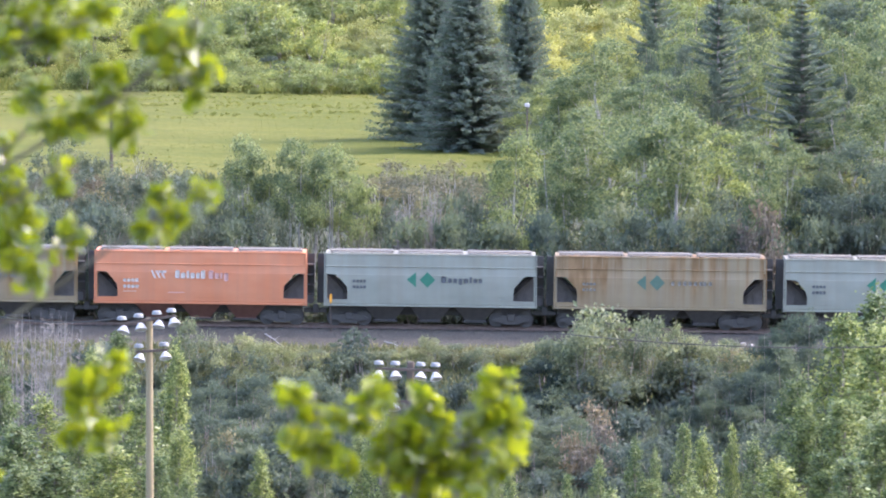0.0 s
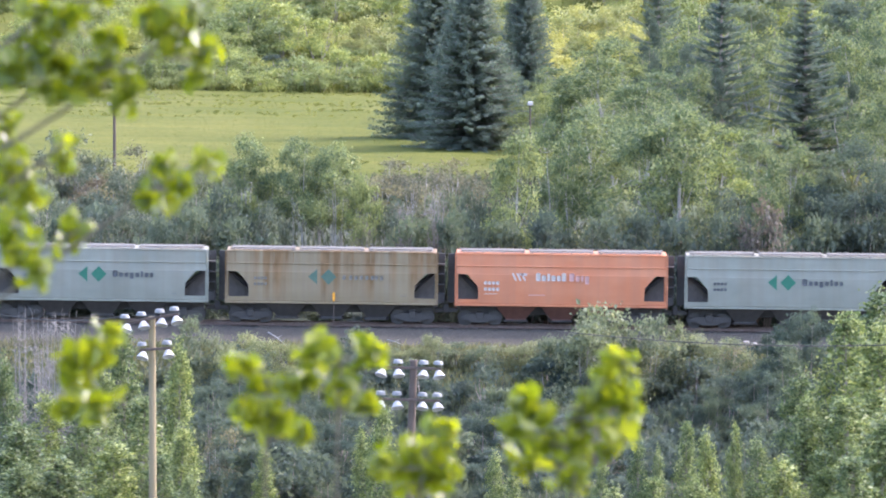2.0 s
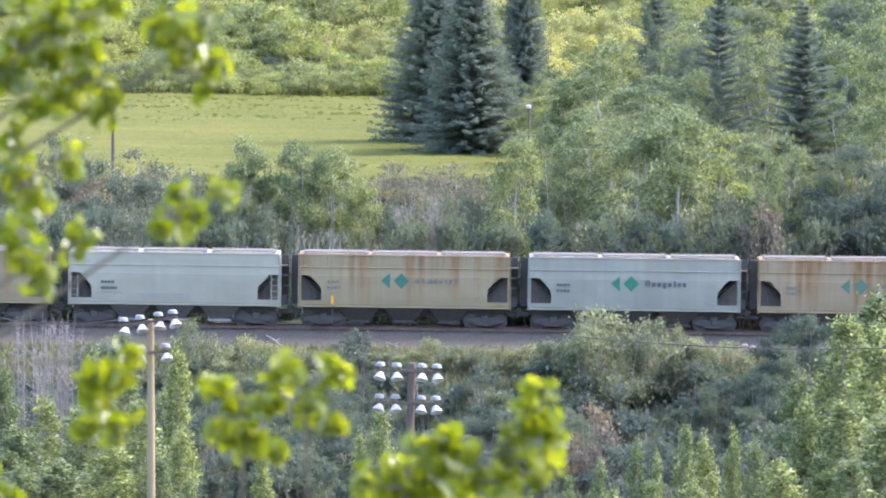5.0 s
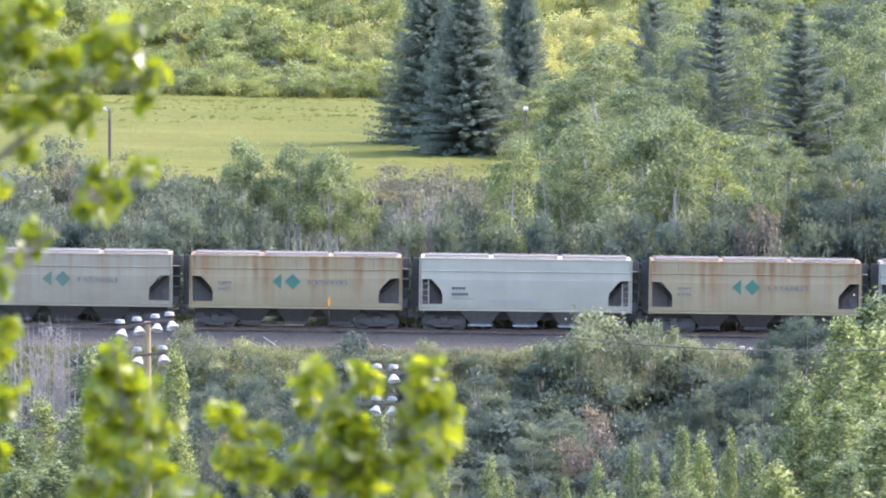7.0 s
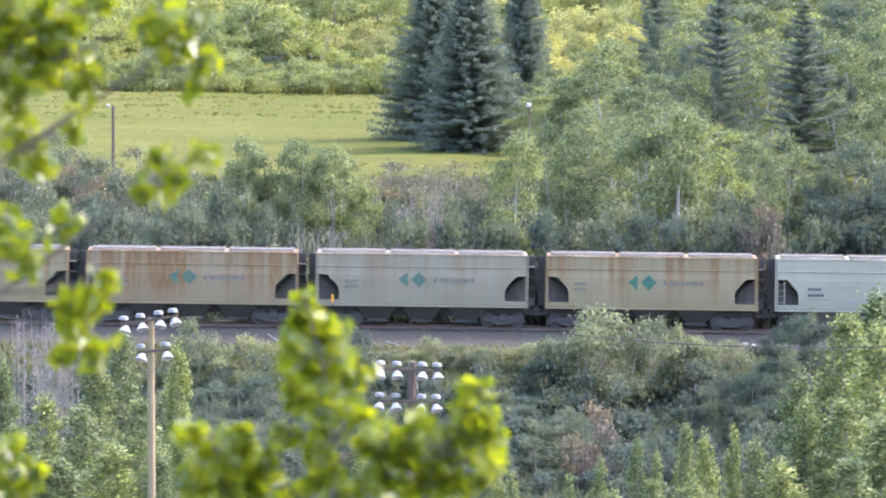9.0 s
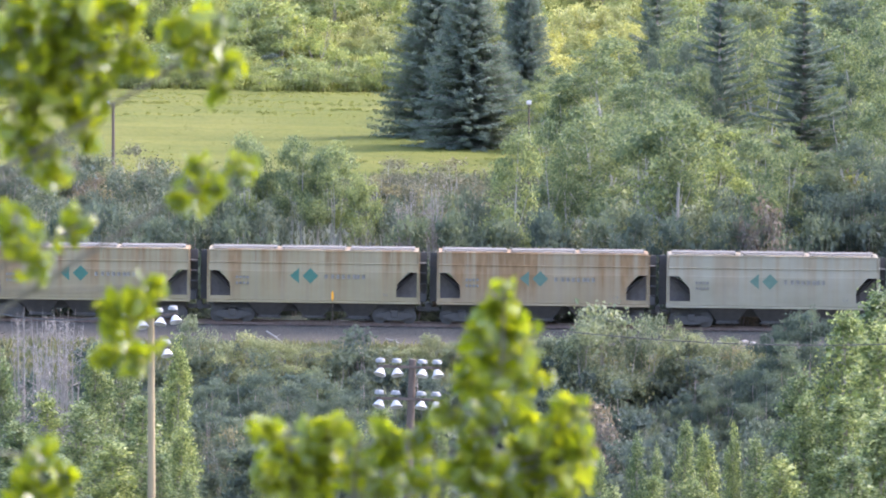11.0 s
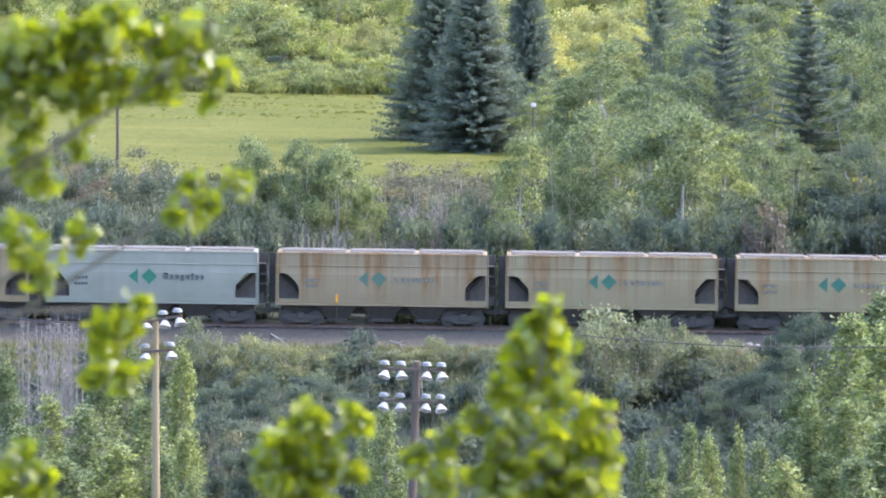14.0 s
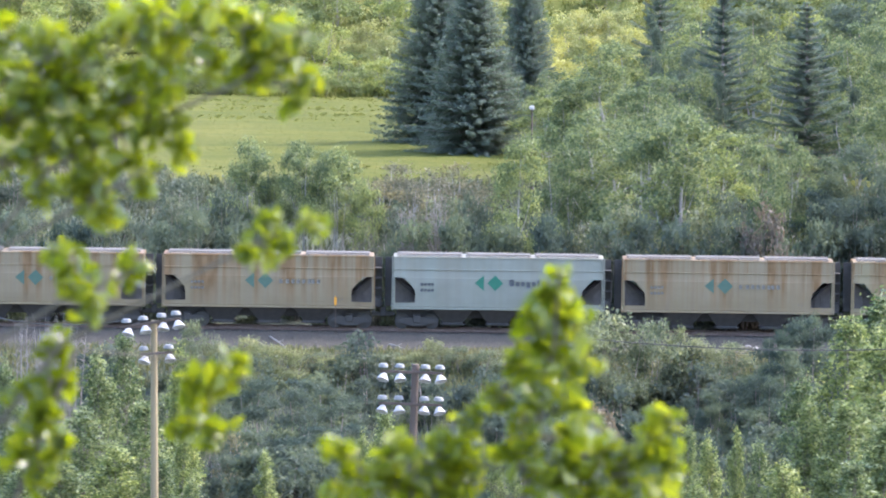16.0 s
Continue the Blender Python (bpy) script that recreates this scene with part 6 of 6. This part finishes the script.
      (7, -1.310, 35.921, -9), (7.5, -1.310, 35.921, -9), (8, -1.189, 35.896, -4), (8.5, -1.189, 35.896, -4), (9, -1.105, 35.909, -1),
      (11.5, -0.887, 35.890, 8), (12, -0.887, 35.909, 8), (12.5, -0.899, 35.884, 8), (13, -0.875, 35.884, 8), (13.5, -0.875, 35.896, 8),
      (14, -0.875, 35.915, 8), (14.5, -0.827, 35.884, 10), (15, -0.839, 35.866, 10), (15.5, -0.778, 35.860, 12), (16, -0.658, 35.842, 17),]),
    (leafy_shoot(216, [(0.010, 0.000, -0.059), (0.000, 0.000, 0.000), (-0.015, 0.000, 0.068), (-0.300, 0.000, 0.050), (-0.450, 0.050, -0.600), (-0.500, 0.100, -1.900)],
                 [(0.000, 0.073, 0.039), (0.024, 0.012, 0.039), (-0.036, -0.024, 0.039), (0.012, -0.073, 0.039)], 0.051, "bright green leafy shoot on a thin stalk"),
     [(0, -1.195, 35.263, -3), (0.5, -1.195, 35.263, -3), (1, -1.195, 35.263, -3), (1.5, -1.195, 35.263, -3), (2, -1.195, 35.263, -3),
      (2.5, -1.195, 35.263, -3), (3, -1.195, 35.263, -3), (3.5, -1.195, 35.263, -3), (4, -1.195, 35.263, -3), (6.5, -1.268, 35.238, -5),
      (7, -1.268, 35.238, -5), (7.5, -1.268, 35.238, -5), (8, -1.220, 35.263, -4), (8.5, -1.220, 35.263, -4), (9, -1.195, 35.312, -3),
      (11.5, -1.097, 35.360, 1), (12, -1.098, 35.336, 1), (12.5, -1.085, 35.336, 2), (13, -1.025, 35.336, 4), (13.5, -0.988, 35.324, 6),
      (14, -1.073, 35.324, 2), (14.5, -0.964, 35.312, 7), (15, -0.976, 35.312, 6), (15.5, -0.916, 35.299, 9), (16, -0.855, 35.299, 11),]),
    (leafy_shoot(217, [(0.087, 0.000, 0.073), (0.000, 0.000, 0.000), (-0.109, 0.000, -0.085), (-0.450, 0.000, -0.300), (-0.750, 0.050, -0.800), (-0.800, 0.100, -2.300)],
                 [(-0.073, 0.061, 0.050), (0.024, 0.067, 0.045), (0.085, 0.012, 0.047), (-0.012, -0.012, 0.047), (-0.097, -0.048, 0.045), (0.048, -0.073, 0.039), (-0.036, -0.109, 0.039)], 0.051, "bright green leafy shoot on a thin stalk"),
     [(0, -1.337, 35.991, -5), (0.5, -1.337, 35.991, -5), (1, -1.337, 35.991, -5), (1.5, -1.337, 35.991, -5), (2, -1.337, 35.991, -5),
      (2.5, -1.337, 35.991, -5), (3, -1.337, 35.991, -5), (3.5, -1.337, 35.991, -5), (4, -1.337, 35.991, -5), (6.5, -1.337, 35.991, -5),
      (7, -1.337, 35.991, -5), (7.5, -1.337, 35.991, -5), (8, -1.313, 35.991, -4), (8.5, -1.313, 35.991, -4), (9, -1.313, 35.991, -4),
      (11.5, -1.083, 35.991, 5), (12, -1.083, 35.997, 5), (12.5, -1.095, 35.979, 4), (13, -1.047, 35.967, 6), (13.5, -1.035, 35.979, 7),
      (14, -1.023, 35.955, 7), (14.5, -0.962, 35.979, 10), (15, -0.962, 35.955, 10), (15.5, -0.926, 35.979, 11), (16, -0.901, 35.967, 12),]),
    (leafy_shoot(218, [(0.092, 0.000, 0.047), (0.000, 0.000, 0.000), (-0.115, 0.000, -0.055), (-0.450, 0.000, -0.300), (-0.750, 0.050, -0.800), (-0.800, 0.100, -2.300)],
                 [(-0.061, 0.061, 0.047), (0.048, 0.054, 0.045), (0.103, -0.012, 0.039), (-0.012, -0.006, 0.047), (-0.091, -0.036, 0.045), (0.036, -0.067, 0.039)], 0.051, "bright green leafy shoot on a thin stalk"),
     [(0, -1.353, 35.796, -4), (0.5, -1.353, 35.796, -4), (1, -1.353, 35.796, -4), (1.5, -1.353, 35.796, -4), (2, -1.353, 35.796, -4),
      (2.5, -1.353, 35.796, -4), (3, -1.353, 35.796, -4), (3.5, -1.353, 35.796, -4), (4, -1.353, 35.796, -4), (6.5, -1.353, 35.796, -4),
      (7, -1.353, 35.796, -4), (7.5, -1.353, 35.796, -4), (8, -1.329, 35.796, -3), (8.5, -1.329, 35.796, -3), (9, -1.329, 35.796, -3),
      (11.5, -1.219, 35.808, 1), (12, -1.219, 35.808, 1), (12.5, -1.219, 35.808, 1), (13, -1.171, 35.796, 3), (13.5, -1.158, 35.808, 4),
      (14, -1.134, 35.796, 5), (14.5, -1.037, 35.808, 9), (15, -1.037, 35.796, 9), (15.5, -0.952, 35.802, 12), (16, -0.879, 35.784, 15),]),
]


# ---- what moves ----
def motions():
    # the train runs to the right, easing off very slightly
    for car, k in CARS:
        rows = []
        for i in range(33):
            t = i * 0.5
            x = -14.82 - CAR_PITCH * k + 10.938 * t - 0.01138 * t * t
            rows.append((t, pose(x, TRACK_Y, GRADE * x, 0, math.degrees(-math.atan(GRADE)), 0)))
        walk(car, rows)
    # the shoots swing in the wind, posed to fit the camera's view: seconds, metres across and up, degrees of lean
    for shoot, sway in SHOOTS:
        walk(shoot, [(t, pose(x, NEAR_Y + (i % 3) * 0.01, z, 0, lean, 0)) for i, (t, x, z, lean) in enumerate(sway)])


motions()
